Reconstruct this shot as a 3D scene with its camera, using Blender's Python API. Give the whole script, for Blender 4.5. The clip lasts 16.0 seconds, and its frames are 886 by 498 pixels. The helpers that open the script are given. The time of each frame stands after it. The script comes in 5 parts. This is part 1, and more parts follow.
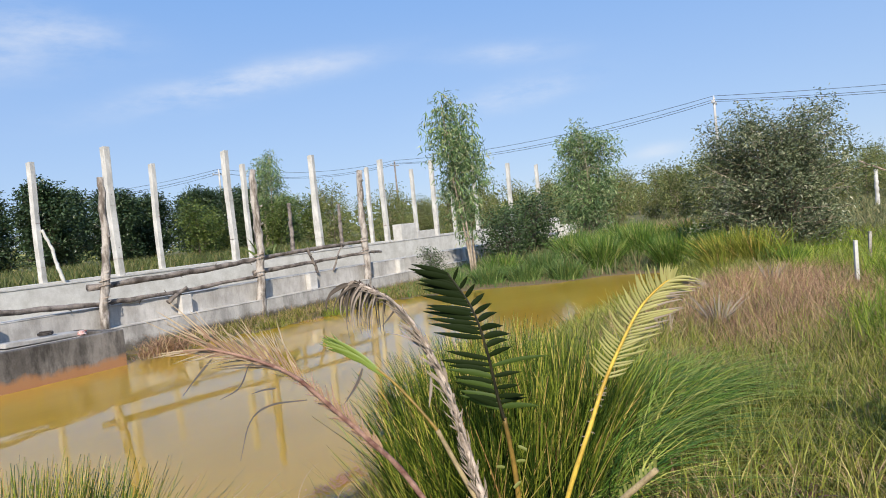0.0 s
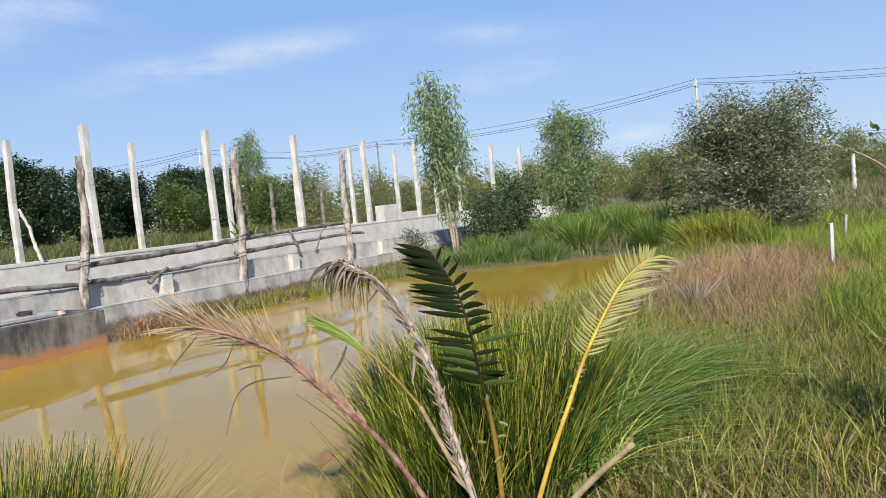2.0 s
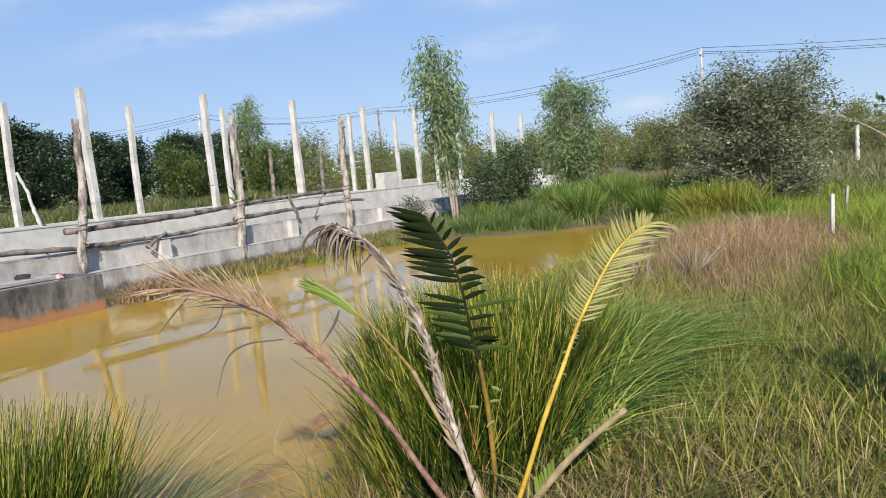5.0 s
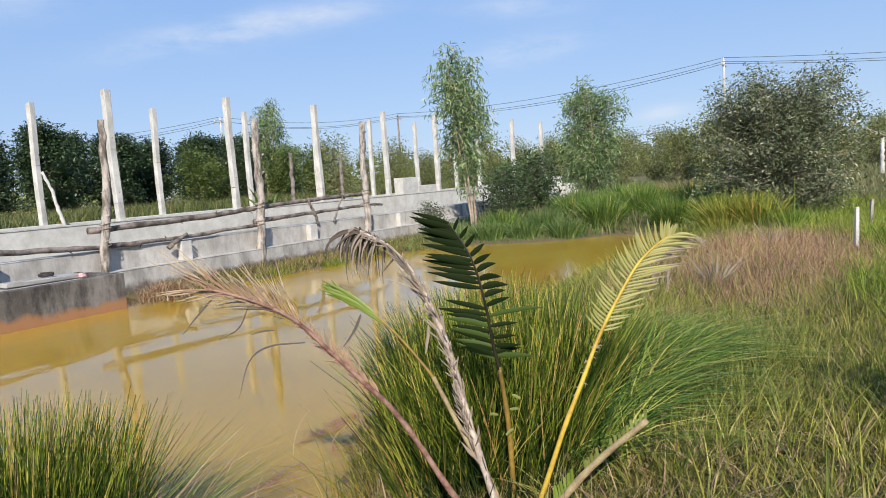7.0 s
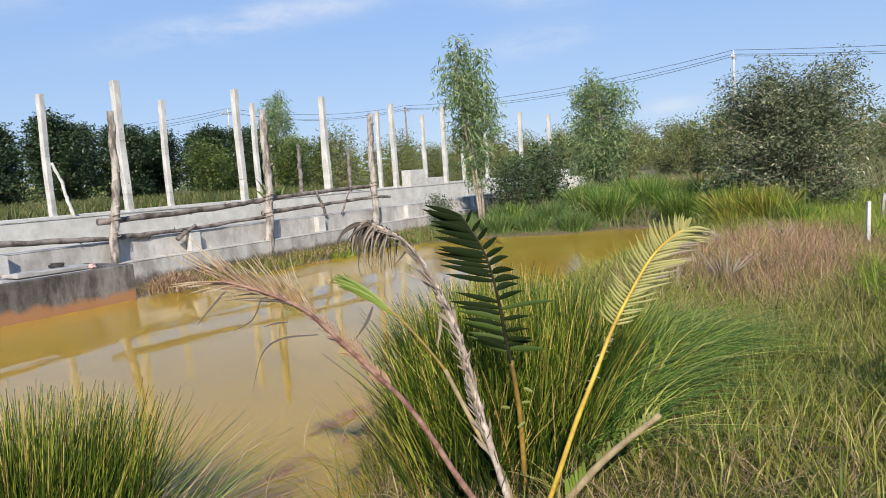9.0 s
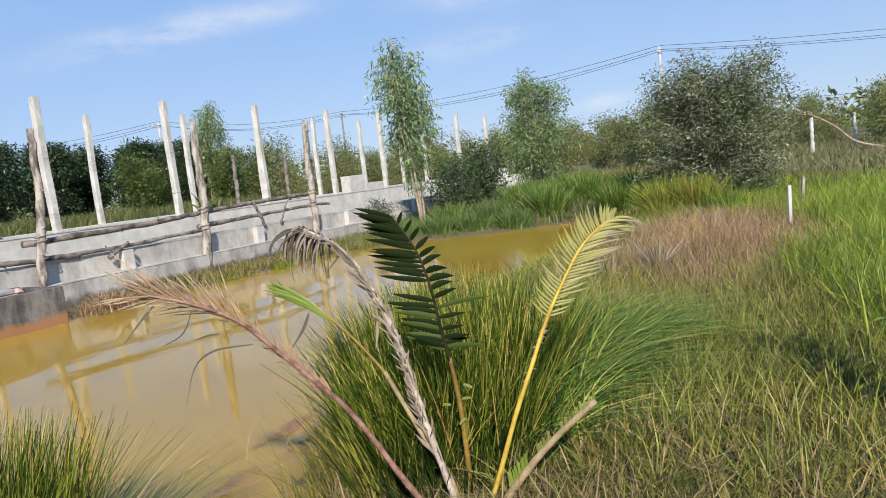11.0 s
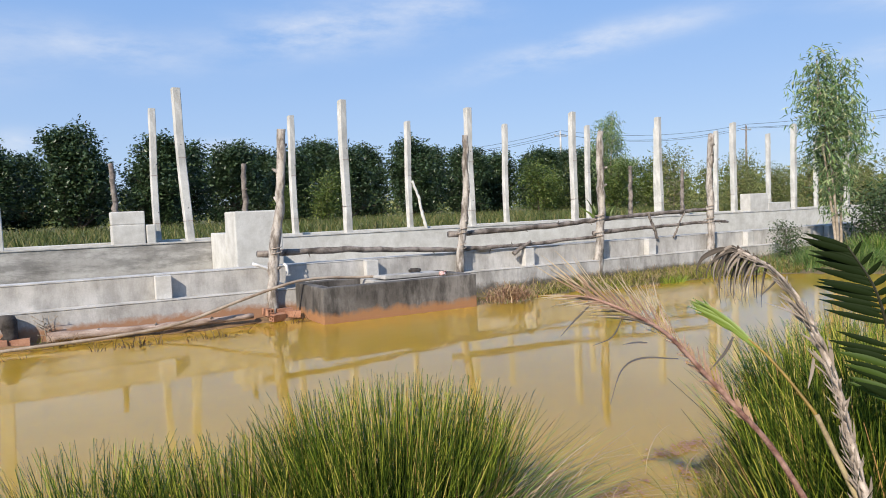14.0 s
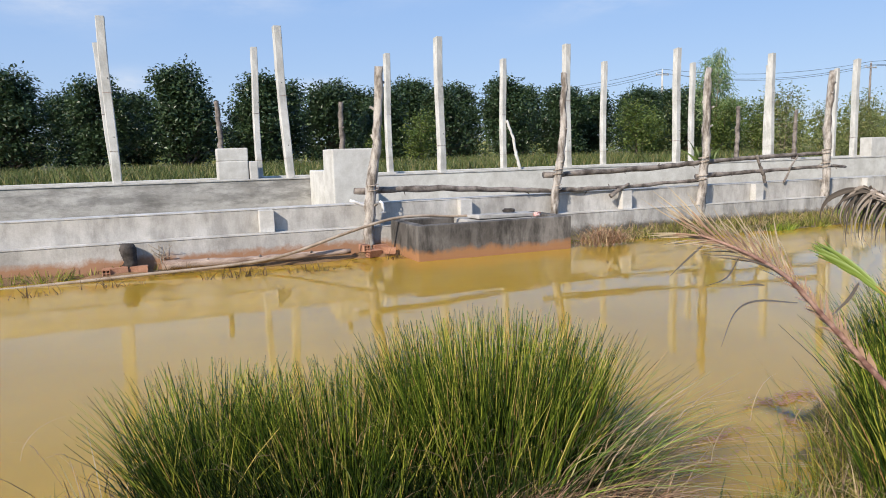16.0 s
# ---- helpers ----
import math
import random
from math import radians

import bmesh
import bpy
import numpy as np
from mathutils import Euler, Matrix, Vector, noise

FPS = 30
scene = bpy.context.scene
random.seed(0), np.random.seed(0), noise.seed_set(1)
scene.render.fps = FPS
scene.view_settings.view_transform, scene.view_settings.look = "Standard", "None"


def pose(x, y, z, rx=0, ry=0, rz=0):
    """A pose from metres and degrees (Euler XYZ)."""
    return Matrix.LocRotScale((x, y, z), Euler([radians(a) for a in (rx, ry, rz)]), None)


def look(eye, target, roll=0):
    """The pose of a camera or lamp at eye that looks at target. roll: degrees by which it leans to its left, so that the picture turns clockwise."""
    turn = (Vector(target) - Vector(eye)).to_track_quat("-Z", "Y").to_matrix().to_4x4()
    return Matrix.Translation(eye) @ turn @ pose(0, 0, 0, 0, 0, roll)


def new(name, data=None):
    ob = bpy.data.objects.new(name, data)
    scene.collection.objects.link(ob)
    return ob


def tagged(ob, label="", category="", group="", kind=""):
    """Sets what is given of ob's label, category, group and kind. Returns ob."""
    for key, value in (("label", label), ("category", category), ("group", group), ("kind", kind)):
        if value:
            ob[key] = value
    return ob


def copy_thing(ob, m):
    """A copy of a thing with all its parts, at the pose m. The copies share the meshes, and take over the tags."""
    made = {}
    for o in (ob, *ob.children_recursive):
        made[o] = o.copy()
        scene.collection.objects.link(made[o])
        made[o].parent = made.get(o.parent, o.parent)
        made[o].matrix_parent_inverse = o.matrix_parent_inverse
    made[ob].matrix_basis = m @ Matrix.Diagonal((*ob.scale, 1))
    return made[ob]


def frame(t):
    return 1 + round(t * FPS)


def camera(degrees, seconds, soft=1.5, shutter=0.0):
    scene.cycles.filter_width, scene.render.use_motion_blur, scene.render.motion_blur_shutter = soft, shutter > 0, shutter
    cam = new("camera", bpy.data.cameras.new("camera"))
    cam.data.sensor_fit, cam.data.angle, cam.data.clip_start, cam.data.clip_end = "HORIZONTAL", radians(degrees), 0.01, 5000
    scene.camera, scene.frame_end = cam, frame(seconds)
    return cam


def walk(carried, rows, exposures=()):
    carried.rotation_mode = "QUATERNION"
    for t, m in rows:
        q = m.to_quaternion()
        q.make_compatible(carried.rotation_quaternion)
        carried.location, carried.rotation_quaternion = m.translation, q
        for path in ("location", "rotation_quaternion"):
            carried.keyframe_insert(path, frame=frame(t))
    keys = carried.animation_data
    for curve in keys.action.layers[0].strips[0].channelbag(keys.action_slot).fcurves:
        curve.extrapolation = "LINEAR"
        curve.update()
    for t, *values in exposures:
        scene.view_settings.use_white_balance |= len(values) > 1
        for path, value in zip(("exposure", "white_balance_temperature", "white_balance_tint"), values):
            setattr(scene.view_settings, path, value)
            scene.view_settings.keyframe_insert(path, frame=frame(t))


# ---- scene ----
cam = camera(64.6, 16.0, soft=1.0)
# seconds, eye, target, roll
PATH = [
    (0, (0.067, 0.011, 1.23), (1.743, 1.1, 1.158), -5.8),
    (0.5, (0.062, -0.003, 1.225), (1.723, 1.105, 1.118), -6.3),
    (1, (0.066, -0.013, 1.23), (1.818, 0.946, 1.119), -6.2),
    (1.5, (0.044, 0.01, 1.23), (1.718, 1.098, 1.099), -5.6),
    (2, (0.042, -0.001, 1.225), (1.74, 1.049, 1.096), -5.5),
    (2.5, (0.023, -0.003, 1.226), (1.738, 1.014, 1.077), -5.5),
    (3, (0.019, 0.0, 1.228), (1.671, 1.12, 1.105), -4.2),
    (3.5, (0.028, -0.007, 1.226), (1.678, 1.113, 1.074), -4.7),
    (6, (0.086, 0.007, 1.2), (1.78, 1.042, 0.96), -4.8),
    (6.5, (0.064, 0.015, 1.21), (1.721, 1.112, 0.985), -4.2),
    (7, (0.061, 0.01, 1.21), (1.724, 1.104, 1.013), -4.0),
    (7.5, (0.074, 0.01, 1.207), (1.751, 1.079, 0.997), -4.4),
    (8, (0.07, 0.01, 1.205), (1.736, 1.094, 0.98), -4.6),
    (8.5, (0.074, 0.013, 1.205), (1.761, 1.063, 0.976), -4.9),
    (9, (0.054, 0.027, 1.212), (1.704, 1.137, 0.995), -3.8),
    (11.5, (0.072, -0.014, 1.2), (1.813, 0.945, 0.977), -6.7),
    (12, (0.081, 0.002, 1.21), (1.789, 1.026, 1.025), -5.6),
    (12.5, (0.054, 0.034, 1.217), (1.663, 1.205, 1.016), -4.7),
    (13, (0.044, 0.039, 1.212), (1.594, 1.289, 1.028), -5.3),
    (13.5, (-0.054, 0.073, 1.199), (1.294, 1.545, 1.08), -3.3),
    (14, (-0.07, 0.071, 1.22), (0.938, 1.795, 1.109), -2.2),
    (14.5, (-0.1, 0.068, 1.212), (0.78, 1.86, 1.099), -1.5),
    (15, (-0.084, 0.034, 1.229), (0.711, 1.86, 1.048), -1.1),
    (15.5, (-0.079, 0.033, 1.227), (0.687, 1.873, 1.055), -0.4),
    (16, (-0.11, 0.098, 1.197), (0.658, 1.925, 0.929), -1.5),
]
walk(cam, [(t, look(e, g, r)) for t, e, g, r in PATH])

# ---- world, sun ----
SUN_FROM = Vector((-0.690, -0.452, 0.566)).normalized()
world = bpy.data.worlds.new("sky")
scene.world = world
world.use_nodes = True
wn, wl = world.node_tree.nodes, world.node_tree.links
wn.clear()
w_out = wn.new("ShaderNodeOutputWorld")
w_bg = wn.new("ShaderNodeBackground")
w_sky = wn.new("ShaderNodeTexSky")
w_sky.sky_type = "NISHITA"
w_sky.sun_disc = False
w_sky.sun_elevation = math.asin(SUN_FROM.z)
w_sky.sun_rotation = math.atan2(SUN_FROM.x, SUN_FROM.y)
w_sky.air_density, w_sky.dust_density, w_sky.ozone_density = 1.0, 0.15, 3.0
w_bg.inputs["Strength"].default_value = 0.098
# humid haze flattens the sky towards pale blue; thin high clouds lie over it
w_tc = wn.new("ShaderNodeTexCoord")
w_sep = wn.new("ShaderNodeSeparateXYZ")
wl.new(w_tc.outputs["Generated"], w_sep.inputs["Vector"])
w_grad = wn.new("ShaderNodeValToRGB")
for e, (p, c) in zip(w_grad.color_ramp.elements, ((0.0, (0.475, 0.620, 0.875)), (0.36, (0.222, 0.445, 0.895)))):
    e.position, e.color = p, (*c, 1)
wl.new(w_sep.outputs["Z"], w_grad.inputs["Fac"])


def w_math(kind, a, b_):
    m = wn.new("ShaderNodeMath")
    m.operation = kind
    for q, v in enumerate((a, b_)):
        if isinstance(v, (int, float)):
            m.inputs[q].default_value = v
        else:
            wl.new(v, m.inputs[q])
    return m.outputs[0]


def w_dot(v):
    m = wn.new("ShaderNodeVectorMath")
    m.operation = "DOT_PRODUCT"
    wl.new(w_tc.outputs["Generated"], m.inputs[0])
    m.inputs[1].default_value = v
    return m.outputs["Value"]


def w_mixed(fac, a, b_):
    m = wn.new("ShaderNodeMixRGB")
    for key, v in (("Fac", fac), ("Color1", a), ("Color2", b_)):
        if isinstance(v, (int, float)):
            m.inputs[key].default_value = v
        elif isinstance(v, tuple):
            m.inputs[key].default_value = (*v, 1)
        else:
            wl.new(v, m.inputs[key])
    return m.outputs["Color"]


w_scaled = wn.new("ShaderNodeVectorMath")
w_scaled.operation = "SCALE"
w_scaled.inputs["Scale"].default_value = 8.0
wl.new(w_grad.outputs["Color"], w_scaled.inputs[0])
w_col = w_mixed(0.8, w_sky.outputs["Color"], w_scaled.outputs["Vector"])
w_noise = wn.new("ShaderNodeTexNoise")
w_noise.inputs["Scale"].default_value, w_noise.inputs["Detail"].default_value, w_noise.inputs["Roughness"].default_value = 7.0, 6.0, 0.62
w_map = wn.new("ShaderNodeMapping")
w_map.inputs["Scale"].default_value = (1.0, 1.0, 3.2)
wl.new(w_tc.outputs["Generated"], w_map.inputs["Vector"])
wl.new(w_map.outputs["Vector"], w_noise.inputs["Vector"])
# azimuth and elevation of each cloud, its half length and width, tilt and strength, in degrees
CLOUDS = ((42.5, 12.4, 8.0, 0.9, 9, 0.55), (64.5, 9.7, 4.5, 0.9, 8, 0.38), (63.5, 12.9, 4.0, 0.7, -3, 0.28), (21.5, 14.2, 6.5, 1.5, 5, 0.55), (5.0, 12.6, 5.0, 1.2, -6, 0.42),
          (-4.6, 11.3, 4.0, 1.6, -4, 0.35), (30.0, 16.3, 4.0, 1.2, -10, 0.35), (74.6, 3.9, 1.6, 0.5, 3, 0.4), (-0.5, 5.7, 1.6, 0.8, 0, 0.5), (13.3, 5.4, 1.6, 0.5, 0, 0.45), (58.0, 4.9, 3.0, 0.6, 2, 0.22))
w_cover = 0.0
for az, el, lon, wid, tilt, power in CLOUDS:
    az, el, tilt = radians(az), radians(el), radians(tilt)
    mid = Vector((math.sin(az) * math.cos(el), math.cos(az) * math.cos(el), math.sin(el)))
    east = Vector((math.cos(az), -math.sin(az), 0))
    north = east.cross(mid)
    along, up_ = east * math.cos(tilt) + north * math.sin(tilt), north * math.cos(tilt) - east * math.sin(tilt)
    u = w_math("ADD", w_dot(tuple(along / math.sin(radians(lon)))), 0.0)
    v = w_math("ADD", w_dot(tuple(up_ / math.sin(radians(wid)))), 0.0)
    r2 = w_math("ADD", w_math("MULTIPLY", u, u), w_math("MULTIPLY", v, v))
    soft = w_math("POWER", 2.72, w_math("MULTIPLY", r2, -0.8))
    near = w_math("GREATER_THAN", w_dot(tuple(mid)), 0.5)
    w_cover = w_math("ADD", w_math("MULTIPLY", w_math("MULTIPLY", soft, near), power), w_cover)
w_wisp = wn.new("ShaderNodeMapRange")
w_wisp.inputs["From Min"].default_value, w_wisp.inputs["From Max"].default_value = 0.34, 0.66
wl.new(w_noise.outputs["Fac"], w_wisp.inputs["Value"])
w_fac = w_math("MINIMUM", w_math("MULTIPLY", w_math("MULTIPLY", w_cover, 1.35), w_wisp.outputs["Result"]), 0.8)
w_col = w_mixed(w_fac, w_col, (6.9, 7.1, 7.5))
wl.new(w_col, w_bg.inputs["Color"])
wl.new(w_bg.outputs["Background"], w_out.inputs["Surface"])

sun_data = bpy.data.lights.new("sun", "SUN")
sun_data.energy, sun_data.angle, sun_data.color = 5.1, radians(0.6), (1.0, 0.90, 0.765)
sun = new("sun", sun_data)
sun.matrix_world = look(tuple(SUN_FROM * 50), (0, 0, 0))
scene.view_settings.exposure = 0.37

rng = np.random.default_rng(11)


# ---- materials ----
def nodes_of(name):
    m = bpy.data.materials.new(name)
    m.use_nodes = True
    n, l = m.node_tree.nodes, m.node_tree.links
    return m, n, l, n["Principled BSDF"]


def noise_node(n, l, scale, detail=6.0, rough=0.6, stretch=None, coord="Object"):
    t = n.new("ShaderNodeTexNoise")
    t.inputs["Scale"].default_value, t.inputs["Detail"].default_value, t.inputs["Roughness"].default_value = scale, detail, rough
    c = n.new("ShaderNodeTexCoord")
    src = c.outputs[coord]
    if stretch:
        mp = n.new("ShaderNodeMapping")
        mp.inputs["Scale"].default_value = stretch
        l.new(src, mp.inputs["Vector"])
        src = mp.outputs["Vector"]
    l.new(src, t.inputs["Vector"])
    return t


def ramp_node(n, l, src, stops):
    r = n.new("ShaderNodeValToRGB")
    els = r.color_ramp.elements
    while len(els) < len(stops):
        els.new(0.5)
    for e, (p, c) in zip(els, stops):
        e.position, e.color = p, (*c, 1)
    l.new(src, r.inputs["Fac"])
    return r


def mix_node(n, l, fac, a, b, mode="MIX"):
    m = n.new("ShaderNodeMixRGB")
    m.blend_type = mode
    for key, v in (("Fac", fac), ("Color1", a), ("Color2", b)):
        if isinstance(v, (int, float)):
            m.inputs[key].default_value = v
        elif isinstance(v, tuple):
            m.inputs[key].default_value = (*v, 1)
        else:
            l.new(v, m.inputs[key])
    return m.outputs["Color"]


def bump_node(n, l, bsdf, src, strength, distance):
    b = n.new("ShaderNodeBump")
    b.inputs["Strength"].default_value, b.inputs["Distance"].default_value = strength, distance
    l.new(src, b.inputs["Height"])
    l.new(b.outputs["Normal"], bsdf.inputs["Normal"])


def plain(name, lo, hi, rough=0.8, scale=6.0, bump=0.3, dist=0.01, stretch=None, spread=(0.35, 0.65)):
    """Two-scale noise between two colours, with fine relief."""
    m, n, l, b = nodes_of(name)
    a = noise_node(n, l, scale, 5, 0.6, stretch)
    f = noise_node(n, l, scale * 9, 4, 0.7, stretch)
    big = ramp_node(n, l, a.outputs["Fac"], [(spread[0], lo), (spread[1], hi)])
    fine = ramp_node(n, l, f.outputs["Fac"], [(0.3, (0.78, 0.78, 0.78)), (0.7, (1.1, 1.1, 1.1))])
    l.new(mix_node(n, l, 1.0, big.outputs["Color"], fine.outputs["Color"], "MULTIPLY"), b.inputs["Base Color"])
    b.inputs["Roughness"].default_value = rough
    b.inputs["Specular IOR Level"].default_value = 0.3
    bump_node(n, l, b, f.outputs["Fac"], bump, dist)
    return m


def concrete(name, lo, hi, stain=None, mould=0.0, run=(1.6, 1.6, 0.45)):
    """Rough grey concrete; stain: (height, colour) of a mud tide-line; mould: dark growth."""
    m, n, l, b = nodes_of(name)
    big = noise_node(n, l, 1.1, 7, 0.62)
    mid = noise_node(n, l, 5.0, 6, 0.65)
    fine = noise_node(n, l, 60.0, 4, 0.7)
    col = ramp_node(n, l, big.outputs["Fac"], [(0.36, lo), (0.62, hi)]).outputs["Color"]
    speck = ramp_node(n, l, mid.outputs["Fac"], [(0.3, (0.8, 0.79, 0.77)), (0.6, (1.05, 1.05, 1.05))]).outputs["Color"]
    col = mix_node(n, l, 1.0, col, speck, "MULTIPLY")
    grit = ramp_node(n, l, fine.outputs["Fac"], [(0.25, (0.86, 0.86, 0.86)), (0.7, (1.06, 1.06, 1.06))]).outputs["Color"]
    col = mix_node(n, l, 1.0, col, grit, "MULTIPLY")
    if mould:
        drip = noise_node(n, l, 3.0, 7, 0.72, run)
        dm = ramp_node(n, l, drip.outputs["Fac"], [(0.44, (1, 1, 1)), (0.60, (1 - mould,) * 3)]).outputs["Color"]
        col = mix_node(n, l, 1.0, col, dm, "MULTIPLY")
    if stain:
        geo = n.new("ShaderNodeNewGeometry")
        sep = n.new("ShaderNodeSeparateXYZ")
        l.new(geo.outputs["Position"], sep.inputs["Vector"])
        wob = n.new("ShaderNodeMath")
        wob.operation = "MULTIPLY_ADD"
        wob.inputs[1].default_value = 0.22
        l.new(mid.outputs["Fac"], wob.inputs[0])
        l.new(sep.outputs["Z"], wob.inputs[2])
        edge = n.new("ShaderNodeMapRange")
        edge.inputs["From Min"].default_value, edge.inputs["From Max"].default_value = stain[0] + 0.08, stain[0] + 0.15
        edge.inputs["To Min"].default_value, edge.inputs["To Max"].default_value = 0.9, 0.0
        l.new(wob.outputs[0], edge.inputs["Value"])
        col = mix_node(n, l, edge.outputs["Result"], col, stain[1])
    l.new(col, b.inputs["Base Color"])
    b.inputs["Roughness"].default_value = 0.88
    b.inputs["Specular IOR Level"].default_value = 0.25
    bump_node(n, l, b, fine.outputs["Fac"], 0.35, 0.006)
    return m


def leafy(name, stops, rough=0.5, passing=0.3, spec=0.35):
    """Leaf material: colour differs from leaf to leaf, some light passes through."""
    m, n, l, b = nodes_of(name)
    geo = n.new("ShaderNodeNewGeometry")
    r = ramp_node(n, l, geo.outputs["Random Per Island"], stops)
    patch = noise_node(n, l, 1.3, 3, 0.5)
    pr = ramp_node(n, l, patch.outputs["Fac"], [(0.3, (0.75, 0.75, 0.75)), (0.7, (1.2, 1.2, 1.1))])
    col = mix_node(n, l, 1.0, r.outputs["Color"], pr.outputs["Color"], "MULTIPLY")
    l.new(col, b.inputs["Base Color"])
    b.inputs["Roughness"].default_value = rough
    b.inputs["Specular IOR Level"].default_value = spec
    t = n.new("ShaderNodeBsdfTranslucent")
    l.new(col, t.inputs["Color"])
    mx = n.new("ShaderNodeMixShader")
    mx.inputs["Fac"].default_value = passing
    l.new(b.outputs["BSDF"], mx.inputs[1])
    l.new(t.outputs["BSDF"], mx.inputs[2])
    l.new(mx.outputs["Shader"], n["Material Output"].inputs["Surface"])
    return m


RUST = (0.32, 0.16, 0.08)
M_WALL = concrete("wall_concrete", (0.416, 0.400, 0.376), (0.528, 0.512, 0.488), (0.15, RUST), 0.24)
M_FOOTING = concrete("mould_stained_concrete", (0.416, 0.400, 0.376), (0.528, 0.512, 0.488), (0.13, (0.085, 0.075, 0.062)), 0.34)
M_UPPER = concrete("upper_wall_concrete", (0.320, 0.308, 0.292), (0.464, 0.452, 0.432), None, 0.42, (0.5, 0.5, 2.0))
M_COPING = concrete("coping_concrete", (0.46, 0.445, 0.42), (0.56, 0.545, 0.52), None, 0.3)
M_BLOCK = concrete("rendered_concrete", (0.504, 0.491, 0.470), (0.588, 0.580, 0.554))
M_POST = concrete("post_concrete", (0.510, 0.502, 0.475), (0.634, 0.625, 0.598), None, 0.25)
M_TANK = concrete("mouldy_concrete", (0.085, 0.078, 0.073), (0.215, 0.202, 0.190), (0.10, (0.33, 0.165, 0.075)), 0.6)
M_POLE = concrete("pole_concrete", (0.42, 0.41, 0.39), (0.58, 0.57, 0.55), None, 0.35)
M_WOOD = plain("weathered_wood", (0.15, 0.125, 0.105), (0.47, 0.43, 0.39), 0.88, 5.0, 0.7, 0.015, (3, 3, 1), (0.38, 0.58))
M_RAIL = plain("grey_pole_wood", (0.075, 0.062, 0.054), (0.27, 0.235, 0.21), 0.88, 7.0, 0.7, 0.012, None, (0.38, 0.6))
M_BARK = plain("pale_bark", (0.24, 0.19, 0.14), (0.45, 0.38, 0.30), 0.9, 12.0, 0.5, 0.01)
M_LOG = plain("peeled_log", (0.20, 0.135, 0.105), (0.46, 0.36, 0.30), 0.85, 4.0, 0.6, 0.012, (1, 4, 4))
M_DARKBARK = plain("dark_bark", (0.07, 0.055, 0.045), (0.16, 0.13, 0.11), 0.9, 10.0, 0.5, 0.01)
M_MUD = plain("bank_mud", (0.16, 0.10, 0.055), (0.27, 0.16, 0.08), 0.7, 7.0, 0.6, 0.03)
M_PIPE = plain("grey_pipe", (0.24, 0.18, 0.13), (0.40, 0.33, 0.26), 0.6, 6.0, 0.1, 0.002)
M_PLASTIC = plain("white_plastic", (0.62, 0.61, 0.60), (0.74, 0.73, 0.72), 0.4, 20.0, 0.05, 0.001)
M_BRICK = plain("fired_clay", (0.30, 0.14, 0.085), (0.44, 0.24, 0.155), 0.9, 14.0, 0.4, 0.004)
M_BLACK = plain("charred_wood", (0.025, 0.022, 0.02), (0.085, 0.075, 0.07), 0.9, 9.0, 0.6, 0.01)
M_WIRE = plain("black_cable", (0.03, 0.03, 0.035), (0.05, 0.05, 0.055), 0.6, 5.0, 0.0, 0.001)
M_STEEL = plain("grey_steel", (0.30, 0.31, 0.32), (0.42, 0.43, 0.44), 0.5, 8.0, 0.1, 0.001)
M_ORCHARD = leafy("orchard_leaf", [(0.0, (0.021, 0.043, 0.018)), (0.6, (0.043, 0.076, 0.031)), (1.0, (0.085, 0.125, 0.058))], 0.38, 0.18, 0.5)
M_YOUNG = leafy("young_leaf", [(0.0, (0.065, 0.105, 0.025)), (0.7, (0.130, 0.180, 0.042)), (1.0, (0.21, 0.235, 0.070))], 0.45, 0.3)
M_WILLOW = leafy("long_leaf", [(0.0, (0.070, 0.130, 0.055)), (0.5, (0.180, 0.285, 0.115)), (0.9, (0.37, 0.45, 0.23)), (1.0, (0.50, 0.47, 0.28))], 0.36, 0.3)
M_OLIVE = leafy("olive_leaf", [(0.0, (0.060, 0.085, 0.045)), (0.55, (0.155, 0.190, 0.105)), (0.88, (0.29, 0.32, 0.19)), (1.0, (0.48, 0.47, 0.35))], 0.45, 0.25)
M_SHRUB = leafy("dark_shrub_leaf", [(0.0, (0.035, 0.063, 0.025)), (0.7, (0.070, 0.119, 0.042)), (1.0, (0.140, 0.196, 0.084))], 0.5, 0.2)
M_SCRUB = leafy("scrub_leaf", [(0.0, (0.099, 0.130, 0.046)), (0.6, (0.179, 0.217, 0.072)), (1.0, (0.340, 0.318, 0.131))], 0.5, 0.25)
M_RUSH = leafy("rush_stem", [(0.0, (0.012, 0.028, 0.005)), (0.42, (0.052, 0.088, 0.010)), (0.72, (0.170, 0.215, 0.026)), (0.89, (0.33, 0.34, 0.050)), (0.95, (0.522, 0.405, 0.130)), (1.0, (0.435, 0.230, 0.104))], 0.5, 0.10, 0.18)
# near-black stem colour that holds the shade deep in the rushes
M_RUSH_SHADE = leafy("shade_rush_stem", [(0.0, (0.010, 0.018, 0.007)), (0.6, (0.022, 0.042, 0.010)), (0.92, (0.055, 0.075, 0.018)), (1.0, (0.26, 0.20, 0.10))], 0.7, 0.05, 0.1)
M_TUSSOCK = leafy("tussock_stem", [(0.0, (0.038, 0.085, 0.014)), (0.5, (0.098, 0.185, 0.030)), (0.85, (0.20, 0.29, 0.060)), (1.0, (0.36, 0.34, 0.13))], 0.45, 0.2, 0.3)
M_GRASS = leafy("green_grass", [(0.0, (0.055, 0.080, 0.014)), (0.5, (0.240, 0.268, 0.042)), (0.85, (0.40, 0.39, 0.085)), (1.0, (0.45, 0.38, 0.16))], 0.5, 0.3)
